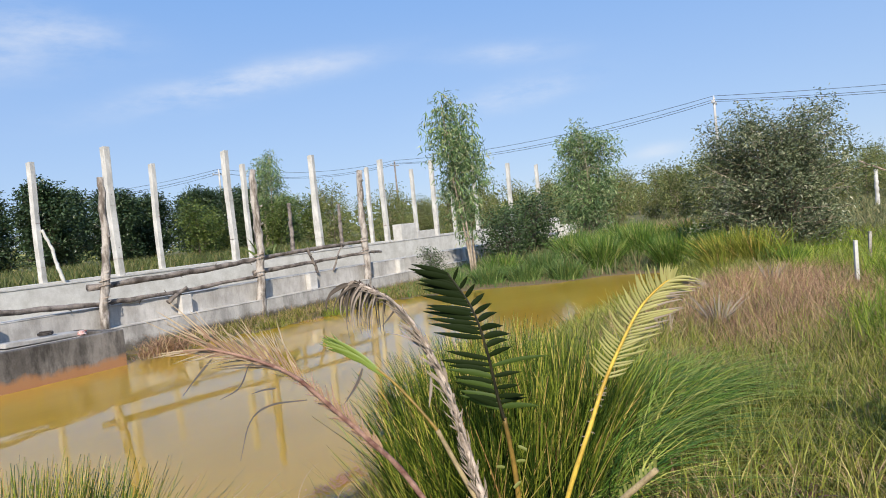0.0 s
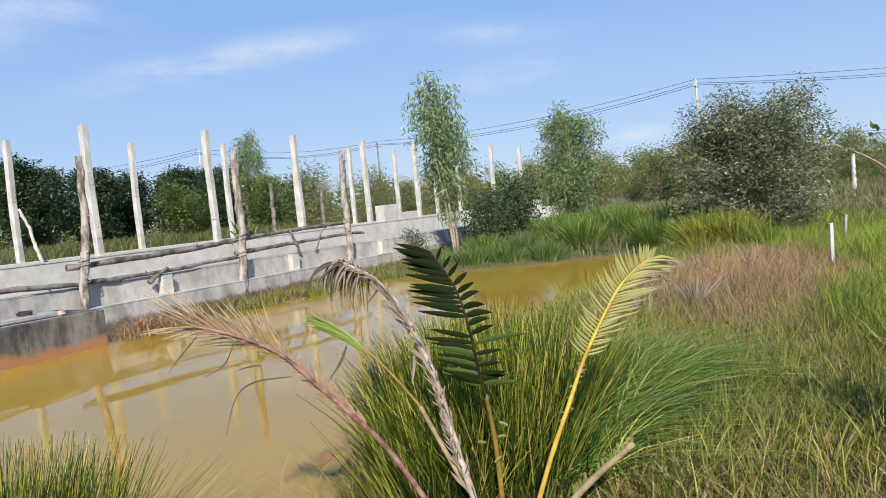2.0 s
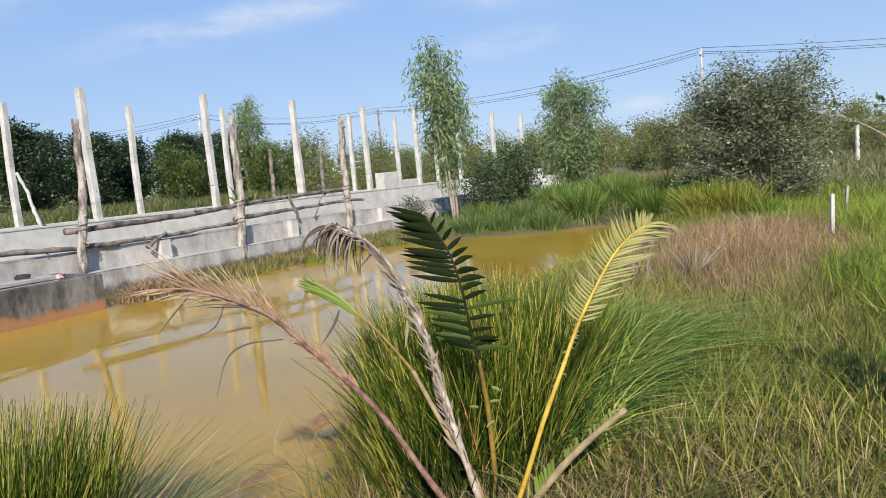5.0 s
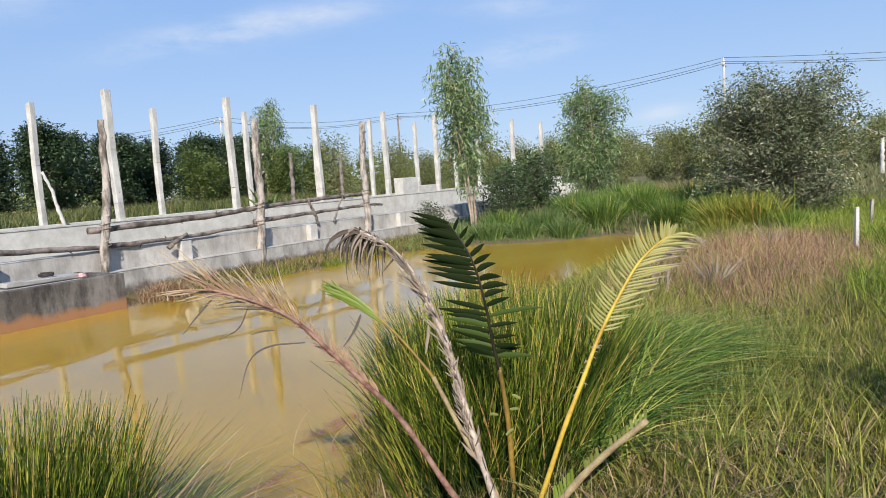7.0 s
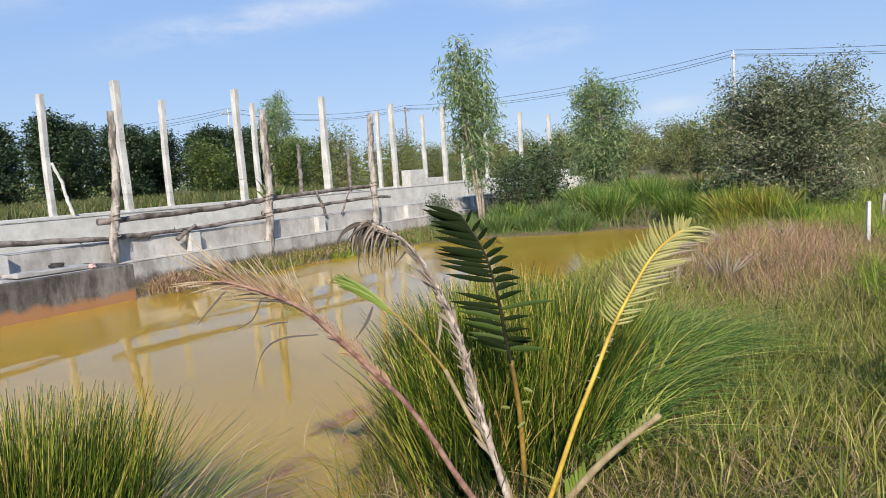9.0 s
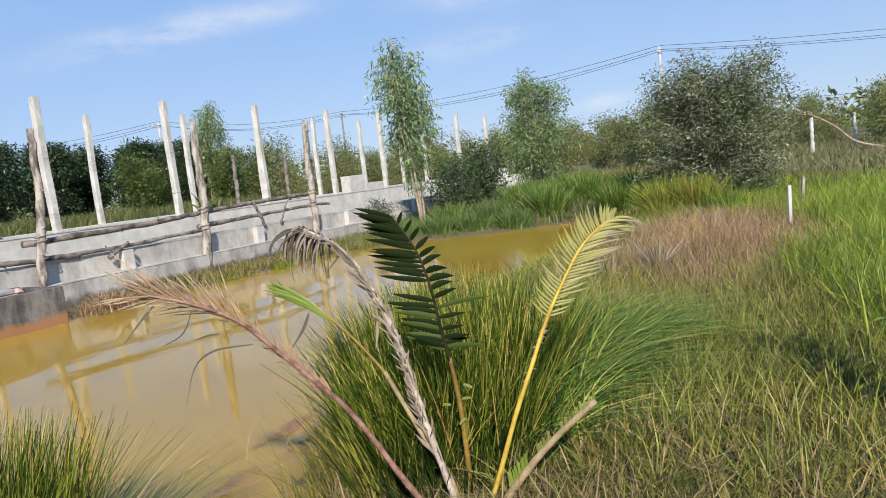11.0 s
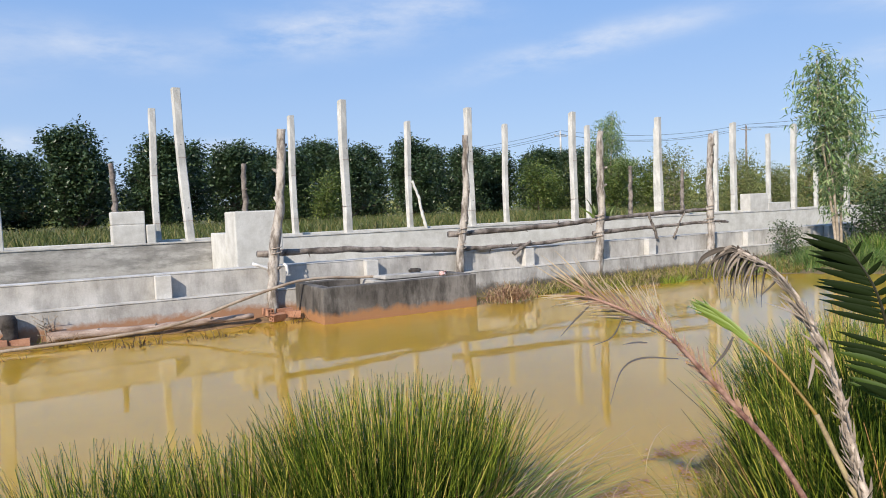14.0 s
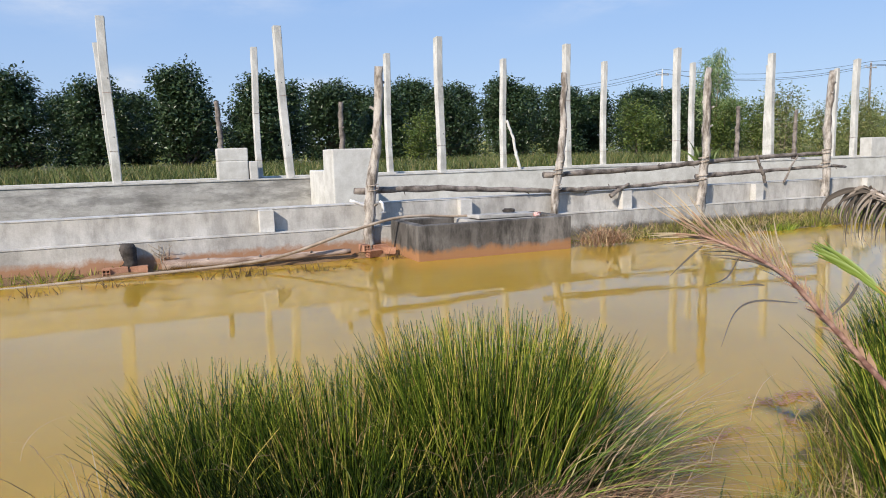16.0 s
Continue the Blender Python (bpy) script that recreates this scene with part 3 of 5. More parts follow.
for k in range(10):
    a, c = LEANS[(k + 5) % 12]
    copy_thing(post_c, pose(-0.736 + 2.75 * k - 0.15 * max(0, k - 5) + (0.13 if k == 0 else 0), 14.51, 0.851, a * 0.4, c * 0.5 - (3.0 if k == 0 else 0), 3 * (k % 4)) @ Matrix.Diagonal((1, 1, (1.02, 1.026, 1.01, 0.998, 1.003)[k % 5], 1)))
for p in protos:
    for o in (*p.children_recursive, p):
        bpy.data.objects.remove(o)

# ---- stepped concrete blocks ----


def stepped_block(name, x0, x1, levels, label):
    """levels: (y0, y1, z0, z1) of each step."""
    t = thing(name, ((x0 + x1) / 2, levels[0][0], levels[0][2]), label, "concrete block")
    o = Vector(t.location)
    for i, (y0, y1, z0, z1) in enumerate(levels):
        bm = box(bmesh.new(), x0 - o.x, x1 - o.x, y0 - o.y, y1 - o.y, z0 - o.z, z1 - o.z, 0.02, 0.004, i)
        part("step", bm, M_BLOCK, t)
    return t


stepped_block("stepped_block", 2.49, 3.20, [(10.44, 11.06, 0.2, 1.315), (11.061, 12.07, 0.2, 0.985)], "tall pale rendered concrete stepped block between the walls")
stepped_block("stepped_block", 1.16, 1.72, [(13.85, 14.2, 0.72, 1.17), (13.86, 14.15, 1.171, 1.41)], "small pale concrete block by the rear posts")
stepped_block("stepped_block", 1.735, 1.90, [(13.85, 14.25, 0.72, 1.16)], "narrow pale concrete block by the rear posts")
stepped_block("stepped_block", 19.15, 20.05, [(14.0, 14.36, 0.72, 1.36)], "pale concrete block on the rear wall line")
stepped_block("stepped_block", 20.06, 21.2, [(14.0, 14.36, 0.72, 1.06)], "low pale concrete block on the rear wall line")
stepped_block("stepped_block", 25.2, 26.2, [(11.3, 11.9, 0.2, 1.02), (10.6, 11.29, 0.2, 0.72)], "pale concrete block at the far end of the walls")

# ---- concrete tank at the water ----
tank = thing("concrete_tank", (3.67, 7.9, -0.3), "open dark mouldy concrete tank standing in the pond", "tank")
o = tank.location
for nm, x0, x1, y0, y1 in (("tank_wall", 2.66, 4.69, 7.41, 7.53), ("tank_wall", 2.66, 4.69, 8.20, 8.345), ("tank_wall", 2.661, 2.78, 7.531, 8.199), ("tank_wall", 4.57, 4.689, 7.531, 8.199)):
    part(nm, boxed(x0 - o.x, x1 - o.x, y0 - o.y, y1 - o.y, -0.4 - o.z, 0.405 - o.z, 0.012, 0.003), M_TANK, tank)
part("tank_slab", boxed(3.45 - o.x, 4.3 - o.x, 7.54 - o.y, 8.19 - o.y, 0.33 - o.z, 0.40 - o.z, 0.01), M_UPPER, tank, "pale concrete cover slab")
part("tank_floor", boxed(2.79 - o.x, 4.56 - o.x, 7.54 - o.y, 8.19 - o.y, 0.0 - o.z, 0.10 - o.z), M_TANK, tank)
slab = thing("broken_slab", (3.95, 7.8, 0.406), "broken pale concrete slab lying on the tank", "slab")
part("slab", boxed(-0.42, 0.42, -0.16, 0.16, 0.0, 0.05, 0.012, 0.012, 5), M_UPPER, slab)
hose = thing("cable_coil", (4.0, 7.75, 0.458), "small black coiled hose on the slab", "hose")
part("coil", tube_mesh("coil", [(0.07 * math.cos(a * 0.5), 0.07 * math.sin(a * 0.5), 0.012 + 0.0011 * a) for a in range(30)], 0.010, 6), M_BLACK, hose)
rag = thing("plastic_bag", (4.32, 7.62, 0.406), "crumpled pink and white plastic bag", "bag")
bm = bmesh.new()
bmesh.ops.create_icosphere(bm, subdivisions=2, radius=0.05)
for v in bm.verts:
    v.co += Vector([random.uniform(-0.016, 0.016) for _ in range(3)])
    v.co.z = max(v.co.z * 0.6 + 0.03, 0.0)
part("bag", bm, plain("pink_plastic", (0.45, 0.18, 0.16), (0.66, 0.58, 0.56), 0.4, 30.0), rag)

# ---- rough wooden fence at the water ----


def wooden_stake(name, base, top, r, label, mat=None, knots=5, seed=0, wave=0.02):
    rr = random.Random(seed)
    b0, t0 = Vector(base), Vector(top)
    t = thing(name, base, label, "wooden stake", "stakes along the wall")
    L = (t0 - b0).length
    pts, rad = [], []
    for i in range(21):
        f = i / 20
        q = (t0 - b0) * f + Vector((rr.uniform(-1, 1), rr.uniform(-1, 1), 0)) * 0.012 * min(1, L)
        pts.append(q + Vector((wave * math.sin(f * 7 + seed), 0, 0)) * min(1, L))
        rad.append(r * (1.12 - 0.3 * f) * rr.uniform(0.86, 1.12))
    part("shaft", tube_mesh("shaft", pts, rad, 10, 0.11, seed), mat or M_WOOD, t)
    for k in range(knots):
        f = rr.uniform(0.2, 0.9)
        q = (t0 - b0) * f
        a = rr.uniform(0, 6.28)
        d = Vector((math.cos(a), math.sin(a) - 0.5, 0.6)).normalized()
        part("branch_stub", tube_mesh("branch_stub", [q, q + d * r * 1.7], [r * 0.4, r * 0.22], 6), mat or M_WOOD, t)
    return t


STAKES = (((2.36, 8.30, 0.03), (2.60, 8.40, 2.27), 0.060), ((5.10, 8.44, 0.335), (5.27, 8.42, 2.25), 0.052), ((7.66, 8.41, 0.10), (7.80, 8.42, 2.37), 0.066), ((10.30, 8.41, 0.05), (10.38, 8.42, 2.38), 0.062))
for i, (q0, q1, r) in enumerate(STAKES):
    wooden_stake("wooden_stake", q0, q1, r, "upright weathered grey wooden stake against the wall", seed=i + 3)
    for z in ((0.77,), (0.66, 0.88), (0.71, 0.98), (0.83, 1.05))[i]:
        f = (z - q0[2]) / (q1[2] - q0[2])
        c = Vector(q0) + (Vector(q1) - Vector(q0)) * f
        ring = [c + Vector(((r + 0.012) * math.cos(a * 0.42), (r + 0.012) * math.sin(a * 0.42), 0.004 * a - 0.03)) for a in range(30)]
        w = thing("binding", tuple(c), "grey twine binding round a stake", "twine", "bindings on the stakes")
        part("twine", tube_mesh("twine", [p - c for p in ring], 0.006, 5), M_STALK_GREY, w)


def rail(pts, r0, r1, seed, label, stubs=7):
    rr = random.Random(seed)
    line = smooth_line(pts, 6)
    o = line[0]
    t = thing("fence_rail", tuple(o), label, "rail", "fence rails")
    m_ = len(line)
    rad = [(r0 + (r1 - r0) * i / (m_ - 1)) * rr.uniform(0.84, 1.12) for i in range(m_)]
    part("pole", tube_mesh("pole", [p - o + Vector((0, 0, rr.uniform(-0.009, 0.009))) for p in line], rad, 9, 0.10, seed), M_RAIL, t)
    for k in range(stubs):
        q = line[rr.randrange(2, m_ - 2)] - o
        d = Vector((rr.uniform(-1, 1), rr.uniform(-0.8, 0.1), rr.uniform(-0.8, 0.8))).normalized()
        part("branch_stub", tube_mesh("branch_stub", [q, q + d * (r0 * 2.0)], [r1 * 0.45, r1 * 0.2], 6), M_RAIL, t)
    return t


rail([(2.264, 8.526, 0.768), (3.254, 8.523, 0.768), (4.529, 8.523, 0.684), (5.213, 8.523, 0.655), (6.287, 8.523, 0.655), (7.835, 8.517, 0.710)], 0.045, 0.026, 21, "long crooked grey wooden rail tied to the stakes")
rail([(4.971, 8.520, 0.868), (6.277, 8.523, 0.900), (7.477, 8.520, 0.953), (7.878, 8.514, 0.979), (9.057, 8.520, 1.021), (10.510, 8.517, 1.053)], 0.042, 0.030, 22, "upper crooked grey wooden rail tied to the stakes")
rail([(7.656, 8.511, 0.763), (9.057, 8.520, 0.795), (10.426, 8.517, 0.831), (10.932, 8.514, 0.810)], 0.037, 0.023, 23, "lower thin grey wooden rail tied to the stakes")
wooden_stake("leaning_stick", (9.10, 8.52, 0.60), (8.85, 8.47, 1.05), 0.026, "short grey stick leaning between rail and wall", M_RAIL, 1, 31)
wooden_stake("leaning_stick", (9.50, 8.52, 0.60), (9.74, 8.47, 1.04), 0.016, "thin grey stick leaning between rail and wall", M_RAIL, 0, 32)
wooden_stake("branch_stick", (6.02, 8.44, 0.54), (6.36, 8.47, 0.70), 0.028, "broken branch end tied under the rail", M_RAIL, 1, 33)

# stubby posts behind the wall
for i, (x, zt) in enumerate(((1.29, 2.30), (3.42, 2.23), (13.44, 2.18), (15.4, 2.1))):
    wooden_stake("wooden_post", (x, 14.28 if i == 0 else 13.4, 0.66), (x + 0.02 - 0.05 * (i == 0), 14.28 if i == 0 else 13.4, zt), 0.055, "short brown wooden post behind the concrete wall", M_RAIL, 1, 41 + i, 0.004)
wooden_stake("prop", (7.88, 14.30, 0.72), (7.58, 14.42, 1.92), 0.034, "pale prop leaning against a concrete post", M_POST, 0, 47)

# ---- pipe, log, bricks, stump on the mud ----
pipe = thing("pipe", (-1.6, 7.95, 0.05), "long bent grey plastic pipe from tank into the water", "pipe")
o = pipe.location
line = smooth_line([(-1.9, 8.02, -0.02), (-0.9, 7.98, 0.01), (-0.22, 7.95, 0.035), (0.63, 7.93, 0.06), (1.24, 7.93, 0.12), (1.9, 7.95, 0.30), (2.3, 7.98, 0.40), (2.60, 8.00, 0.455), (2.95, 8.02, 0.462), (3.34, 8.02, 0.436), (3.80, 7.90, 0.428)], 8)
part("pipe_tube", tube_mesh("pipe_tube", [p - o for p in line], 0.0175, 10), M_PIPE, pipe)
log = thing("log", (0.0, 8.2, 0.03), "long pale weathered log lying on the mud", "log")
o = log.location
line = smooth_line([(0.0, 8.20, 0.085), (0.7, 8.12, 0.08), (1.3, 8.06, 0.085), (2.05, 8.05, 0.095)], 8)
part("trunk", tube_mesh("trunk", [p - o for p in line], [0.054 - 0.022 * i / 24 for i in range(25)], 10, 0.2, 4), M_LOG, log)
for i in range(3):
    q = line[5 + 7 * i] - o
    part("branch_stub", tube_mesh("branch_stub", [q, q + Vector((0.02, -0.03, 0.05))], [0.018, 0.010], 6), M_RAIL, log)


def hollow_brick(at, turn, label):
    """Clay brick 8 x 8 x 18 cm with four square holes through it."""
    t = thing("brick", at, label, "brick", "loose bricks")
    t.rotation_euler = turn
    cuts = (-0.04, -0.031, -0.0045, 0.0045, 0.031, 0.04)
    solid = lambda a, c: 0 <= a < 5 and 0 <= c < 5 and not (a in (1, 3) and c in (1, 3))
    verts = [(x, y, z) for x in (-0.09, 0.09) for y in cuts for z in cuts]
    at_ = lambda e, a, c: e * 36 + a * 6 + c
    faces = []
    for a in range(5):
        for c in range(5):
            if not solid(a, c):
                continue
            ring = ((a, c), (a + 1, c), (a + 1, c + 1), (a, c + 1))
            faces += [tuple(at_(1, *q) for q in ring), tuple(at_(0, *q) for q in ring[::-1])]
            for (q0, q1), (na, nc) in zip(zip(ring, ring[1:] + ring[:1]), ((a, c - 1), (a + 1, c), (a, c + 1), (a - 1, c))):
                if not solid(na, nc):
                    faces.append((at_(0, *q0), at_(0, *q1), at_(1, *q1), at_(1, *q0)))
    bm = mesh_of("clay_body", verts, faces)
    part("clay_body", bm, M_BRICK, t)
    return t


for at, turn in (((2.24, 8.10, 0.115), (0, 0, 1.65)), ((2.44, 8.12, 0.10), (0, 0, 0.15)), ((2.33, 8.03, 0.055), (0.2, 0, 0.4)), ((2.52, 8.06, 0.07), (0, 0.1, -0.3)),
                 ((-0.44, 8.20, 0.055), (0, 0, 0.1)), ((-0.24, 8.22, 0.055), (0, 0, -0.1)), ((-0.36, 8.28, 0.06), (0, 0, 1.4)), ((-0.55, 8.22, 0.05), (0, 0, 1.5))):
    hollow_brick(at, turn, "loose red hollow clay brick on the mud")
stump = thing("stump", (-0.33, 8.27, 0.08), "charred broken stump standing on bricks by the wall", "stump")
part("stump_wood", tube_mesh("stump_wood", [(0, 0, 0.0), (0.012, 0, 0.06), (0.0, 0, 0.13), (-0.008, 0, 0.20), (-0.004, 0.01, 0.255)], [0.080, 0.072, 0.076, 0.078, 0.062], 11, 0.2, 8), M_BLACK, stump)
tap = thing("water_tap", (2.45, 8.34, 0.60), "white plastic pipe elbow and tap on a stake", "tap")
part("pipe_arm", tube_mesh("pipe_arm", [(-0.30, 0, 0.07), (-0.24, 0, 0.05), (-0.12, 0, 0.0), (-0.04, 0.02, -0.03)], 0.020, 8), M_PLASTIC, tap)
part("tap_body", tube_mesh("tap_body", [(0.07, -0.02, 0.05), (0.10, -0.03, 0.02), (0.11, -0.03, -0.06), (0.11, -0.03, -0.10)], [0.016, 0.02, 0.02, 0.013], 8), M_PLASTIC, tap)
part("tap_handle", boxed(0.06, 0.14, -0.055, -0.04, -0.10, -0.085, 0.003), M_STEEL, tap)

# mud strip below the wall
mud = []
for i, (x, y, r, h_) in enumerate(((-1.4, 8.4, 0.5, 0.06), (-0.4, 8.22, 0.32, 0.05), (0.5, 8.3, 0.4, 0.05), (1.6, 8.2, 0.5, 0.05), (2.4, 8.15, 0.28, 0.07))):
    m_ = thing("mud_heap", (x, y, -0.02), "low heap of orange-brown wet mud at the wall", "mud", kind="structure")
    bm = bmesh.new()
    bmesh.ops.create_icosphere(bm, subdivisions=3, radius=1.0)
    for v in bm.verts:
        q = v.co.normalized()
        s = 1 + 0.25 * noise.noise(q * 2.5 + Vector((i * 7, 0, 0)))
        v.co = Vector((q.x * r * s * 1.4, q.y * r * 0.45 * s, q.z * h_ * s * 1.3))
    part("mud", bm, M_MUD, m_)


# ---- trees ----
def limb_points(rr, start, direction, length, wob, steps=6, rise=0.0):
    pts, d = [Vector(start)], Vector(direction).normalized()
    for _ in range(steps):
        d = (d + Vector((rr.uniform(-wob, wob), rr.uniform(-wob, wob), rr.uniform(-wob, wob) + rise))).normalized()
        pts.append(pts[-1] + d * (length / steps))
    return pts


def tree(name, label, category, height, crown_r, crown_z0, leaf, slim, per, mat, bark, stems, limbs, seed, hang=0.0, spread=0.3, group="", squash=0.8, top_taper=0.55, trunk_r=0.05, foot=0.75, splay=1.0):
    """Tapered stems with limbs; leaf clumps round the limb ends give an uneven crown with gaps."""
    rr = random.Random(seed)
    t = thing(name, (0, 0, 0), label, category, group)
    pieces, ends = [], []
    for s in range(stems):
        a0 = rr.uniform(0, 6.28)
        tilt = 0.05 if stems == 1 else rr.uniform(0.05, 0.16) * splay
        apart = (0.17 if foot < 0.3 else 0.06) * (stems > 1)
        stem = limb_points(rr, (rr.uniform(-apart, apart), rr.uniform(-apart, apart), -0.1), (math.cos(a0) * tilt, math.sin(a0) * tilt, 1), height * rr.uniform(0.82, 0.97), 0.07, 9, 0.05)
        tr_ = trunk_r / math.sqrt(stems)
        pieces.append(tube(stem, [tr_ * (1 - 0.85 * i / 9) for i in range(10)], 7, 0.1, seed + s))
        ends.append(stem[-1])
        for k in range(limbs // stems):
            f = crown_z0 / height + (0.97 - crown_z0 / height) * rr.random() ** (0.6 if foot < 0.3 else 1.0)
            i = min(int(f * 9), 8)
            q = stem[i].lerp(stem[i + 1], f * 9 - i)
            hf = (q.z - crown_z0) / max(height - crown_z0, 0.1)
            reach = crown_r * (1 - top_taper * max(hf, 0) ** 1.5) * rr.uniform(0.55, 1.05) * (foot + (1 - foot) * min(1, max(hf, 0) * 3))
            a = rr.uniform(0, 6.28)
            lim = limb_points(rr, q, (math.cos(a), math.sin(a), rr.uniform(0.1, 0.7)), reach, 0.22, 5, 0.05 - 0.12 * hang)
            r0 = tr_ * (1 - 0.85 * f) * 0.55
            pieces.append(tube(lim, [max(r0 * (1 - 0.8 * j / 5), 0.003) for j in range(6)], 5))
            ends += [lim[-1], lim[3]] if rr.random() < 0.75 else [lim[-1]]
    part("trunk", mesh_of("trunk", *joined(pieces), smooth=True), bark, t)
    c = np.array([tuple(e) for e in ends])
    part("crown", mesh_of("crown", *leaf_cloud(c, leaf, slim, spread, per, hang, squash)), mat, t)
    return t


def remove_thing(t):
    for o_ in (*t.children_recursive, t):
        bpy.data.objects.remove(o_)


def stand(proto, x, y, s=1.0, turn=0.0, sink=0.02, label=""):
    z = float(ground_z(np.array([x]), np.array([y]))[0])
    ob = copy_thing(proto, pose(x, y, z - sink, 0, 0, turn) @ Matrix.Diagonal((s, s, s, 1)))
    return tagged(ob, label)


# dark orchard row behind the walls
orchard = [tree("orchard_tree", "dense dark-green orchard tree behind the grass", "tree", 3.55, 1.60, 0.25, 0.145, 0.27, 66, M_ORCHARD, M_DARKBARK, 1, 118, 100 + i, 0.1, 0.20, "orchard row", 0.95, 0.72, 0.08) for i in range(4)]
tr_r = random.Random(5)
x = -13.0
k = 0
while x < 27.5:
    s = tr_r.uniform(0.95, 1.10) * (1.06 if x < 4 else 1.0 if x < 22 else 0.9)
    stand(orchard[k % 4], x, 30 + tr_r.uniform(-0.8, 0.8), s, tr_r.uniform(0, 360))
    x += tr_r.uniform(2.6, 3.1) if x < 6 else tr_r.uniform(2.3, 3.0)
    k += 1
x = 6.5
while x < 36:
    stand(orchard[k % 4], x, 35.5 + tr_r.uniform(-1, 1), tr_r.uniform(1.0, 1.18), tr_r.uniform(0, 360))
    x += tr_r.uniform(2.8, 3.8)
    k += 1
x = -15.0
while x < 6.5:
    stand(orchard[k % 4], x, 33.5 + tr_r.uniform(-0.6, 0.6), tr_r.uniform(0.78, 0.95), tr_r.uniform(0, 360))
    x += tr_r.uniform(2.2, 2.8)
    k += 1
for p in orchard:
    remove_thing(p)

# small yellow-green trees in front of the orchard
young = tree("young_tree", "small yellow-green bushy tree in the grass", "tree", 2.6, 0.95, 0.3, 0.13, 0.24, 40, M_YOUNG, M_DARKBARK, 2, 46, 131, 0.0, 0.24, "young trees", 0.8, 0.5, 0.04)
for x, y, s in ((9.6, 25.0, 0.80), (19.7, 25.2, 1.0), (8.7, 27.5, 0.6), (21.6, 26.5, 0.85), (23.4, 24.0, 0.95), (26.0, 24.5, 1.0)):
    stand(young, x, y, s, x * 50)
remove_thing(young)

# slender trees on the pond's far bank
slim_a = tree("slender_tree", "slender pale-stemmed young tree with long drooping leaves on the bank", "tree", 3.7, 0.49, 0.75, 0.140, 0.095, 26, M_WILLOW, M_BARK, 4, 104, 151, 0.9, 0.11, "", 1.2, 0.50, 0.056, 0.16, 0.4)
stand(slim_a, 12.37, 7.24, 1.07, 20)
slim_b = tree("slender_tree", "bushy upright young tree with light long leaves", "tree", 3.35, 0.82, 0.35, 0.14, 0.10, 36, M_WILLOW, M_BARK, 5, 160, 152, 0.6, 0.12, "", 1.2, 0.55, 0.08, 0.75, 0.8)
stand(slim_b, 18.0, 6.95, 1.04, 0)
stand(slim_a, 23.75, 25.0, 1.38, 130, label="tall thin tree rising above the orchard")
stand(slim_b, 27.0, 27.2, 0.95, 60, label="thin light-green tree beyond the walls")
for p in (slim_a, slim_b):
    remove_thing(p)

sapling = tree("sapling", "small leafy green sapling in the grass", "tree", 0.98, 0.12, 0.35, 0.075, 0.22, 6, M_LUSH, M_BARK, 1, 22, 191, 0.3, 0.06, "", 1.0, 0.3, 0.012)
stand(sapling, 2.6, -0.27, 1.0, 0)
remove_thing(sapling)

# low dark shrubs between them
shrub = tree("shrub", "low dark-green leafy shrub on the far bank", "shrub", 1.5, 0.62, 0.15, 0.085, 0.24, 18, M_SHRUB, M_DARKBARK, 3, 60, 171, 0.0, 0.15, "bank shrubs", 0.9, 0.45, 0.035)
for x, y, s in ((13.3, 7.0, 0.85), (14.4, 6.95, 1.02), (15.1, 7.1, 1.08), (13.9, 7.5, 0.9), (16.0, 7.6, 0.72), (11.6, 7.75, 0.5)):
    stand(shrub, x, y, s, x * 77)
remove_thing(shrub)

# big grey-green bush
bush = tree("big_bush", "large grey-green many-stemmed bushy tree on the bank", "tree", 2.18, 1.33, 0.10, 0.060, 0.19, 58, M_OLIVE, M_BARK, 9, 420, 181, 0.2, 0.09, "", 0.95, 0.42, 0.11)
stand(bush, 12.7, 1.68, 1.07, 40, 0.08)
remove_thing(bush)

# scrub woodland beyond
scrubs = [tree("scrub_tree", "scrubby light-green wild tree in the distance", "tree", 3.6, 1.0, 0.4, 0.20, 0.15, 24, M_SCRUB, M_BARK, 2, 64, 200 + i, 0.4, 0.30, "distant scrub trees", 1.1, 0.4, 0.06) for i in range(3)]
sr = random.Random(9)
for i in range(120):
    az = radians(sr.uniform(38, 101))
    d = sr.uniform(25, 62) if math.degrees(az) > 47 else sr.uniform(36, 62)
    x, y = d * math.sin(az), d * math.cos(az)
    if y < 16 and x < 22.5:
        continue
    stand(scrubs[i % 3], x, y, sr.uniform(0.55, 0.82) * (0.75 + 0.006 * d), sr.uniform(0, 360))
for p in scrubs:
    remove_thing(p)
# far woods to the horizon
cen = []
for i in range(900):
    az = sr.uniform(-40, 130)
    d = sr.uniform(75, 260)
    x, y = d * math.sin(radians(az)), d * math.cos(radians(az))
    hh = sr.uniform(1.5, 4.2)
    for q in range(8):
        cen.append((x + sr.gauss(0, 1.6), y + sr.gauss(0, 1.6), 0.9 + hh * sr.uniform(0.1, 1.0)))
tagged(part("far_woods", mesh_of("far_woods", *leaf_cloud(np.array(cen), 0.9, 0.3, 0.7, 9, 0.1)), M_SCRUB), "distant green woodland along the horizon", "woods", kind="stuff")

# ---- power line ----
POLES = [(38.0, 82.0), (45.0, 53.6), (61.3, 44.9), (53.9, 10.5), (76.0, -30.0)]


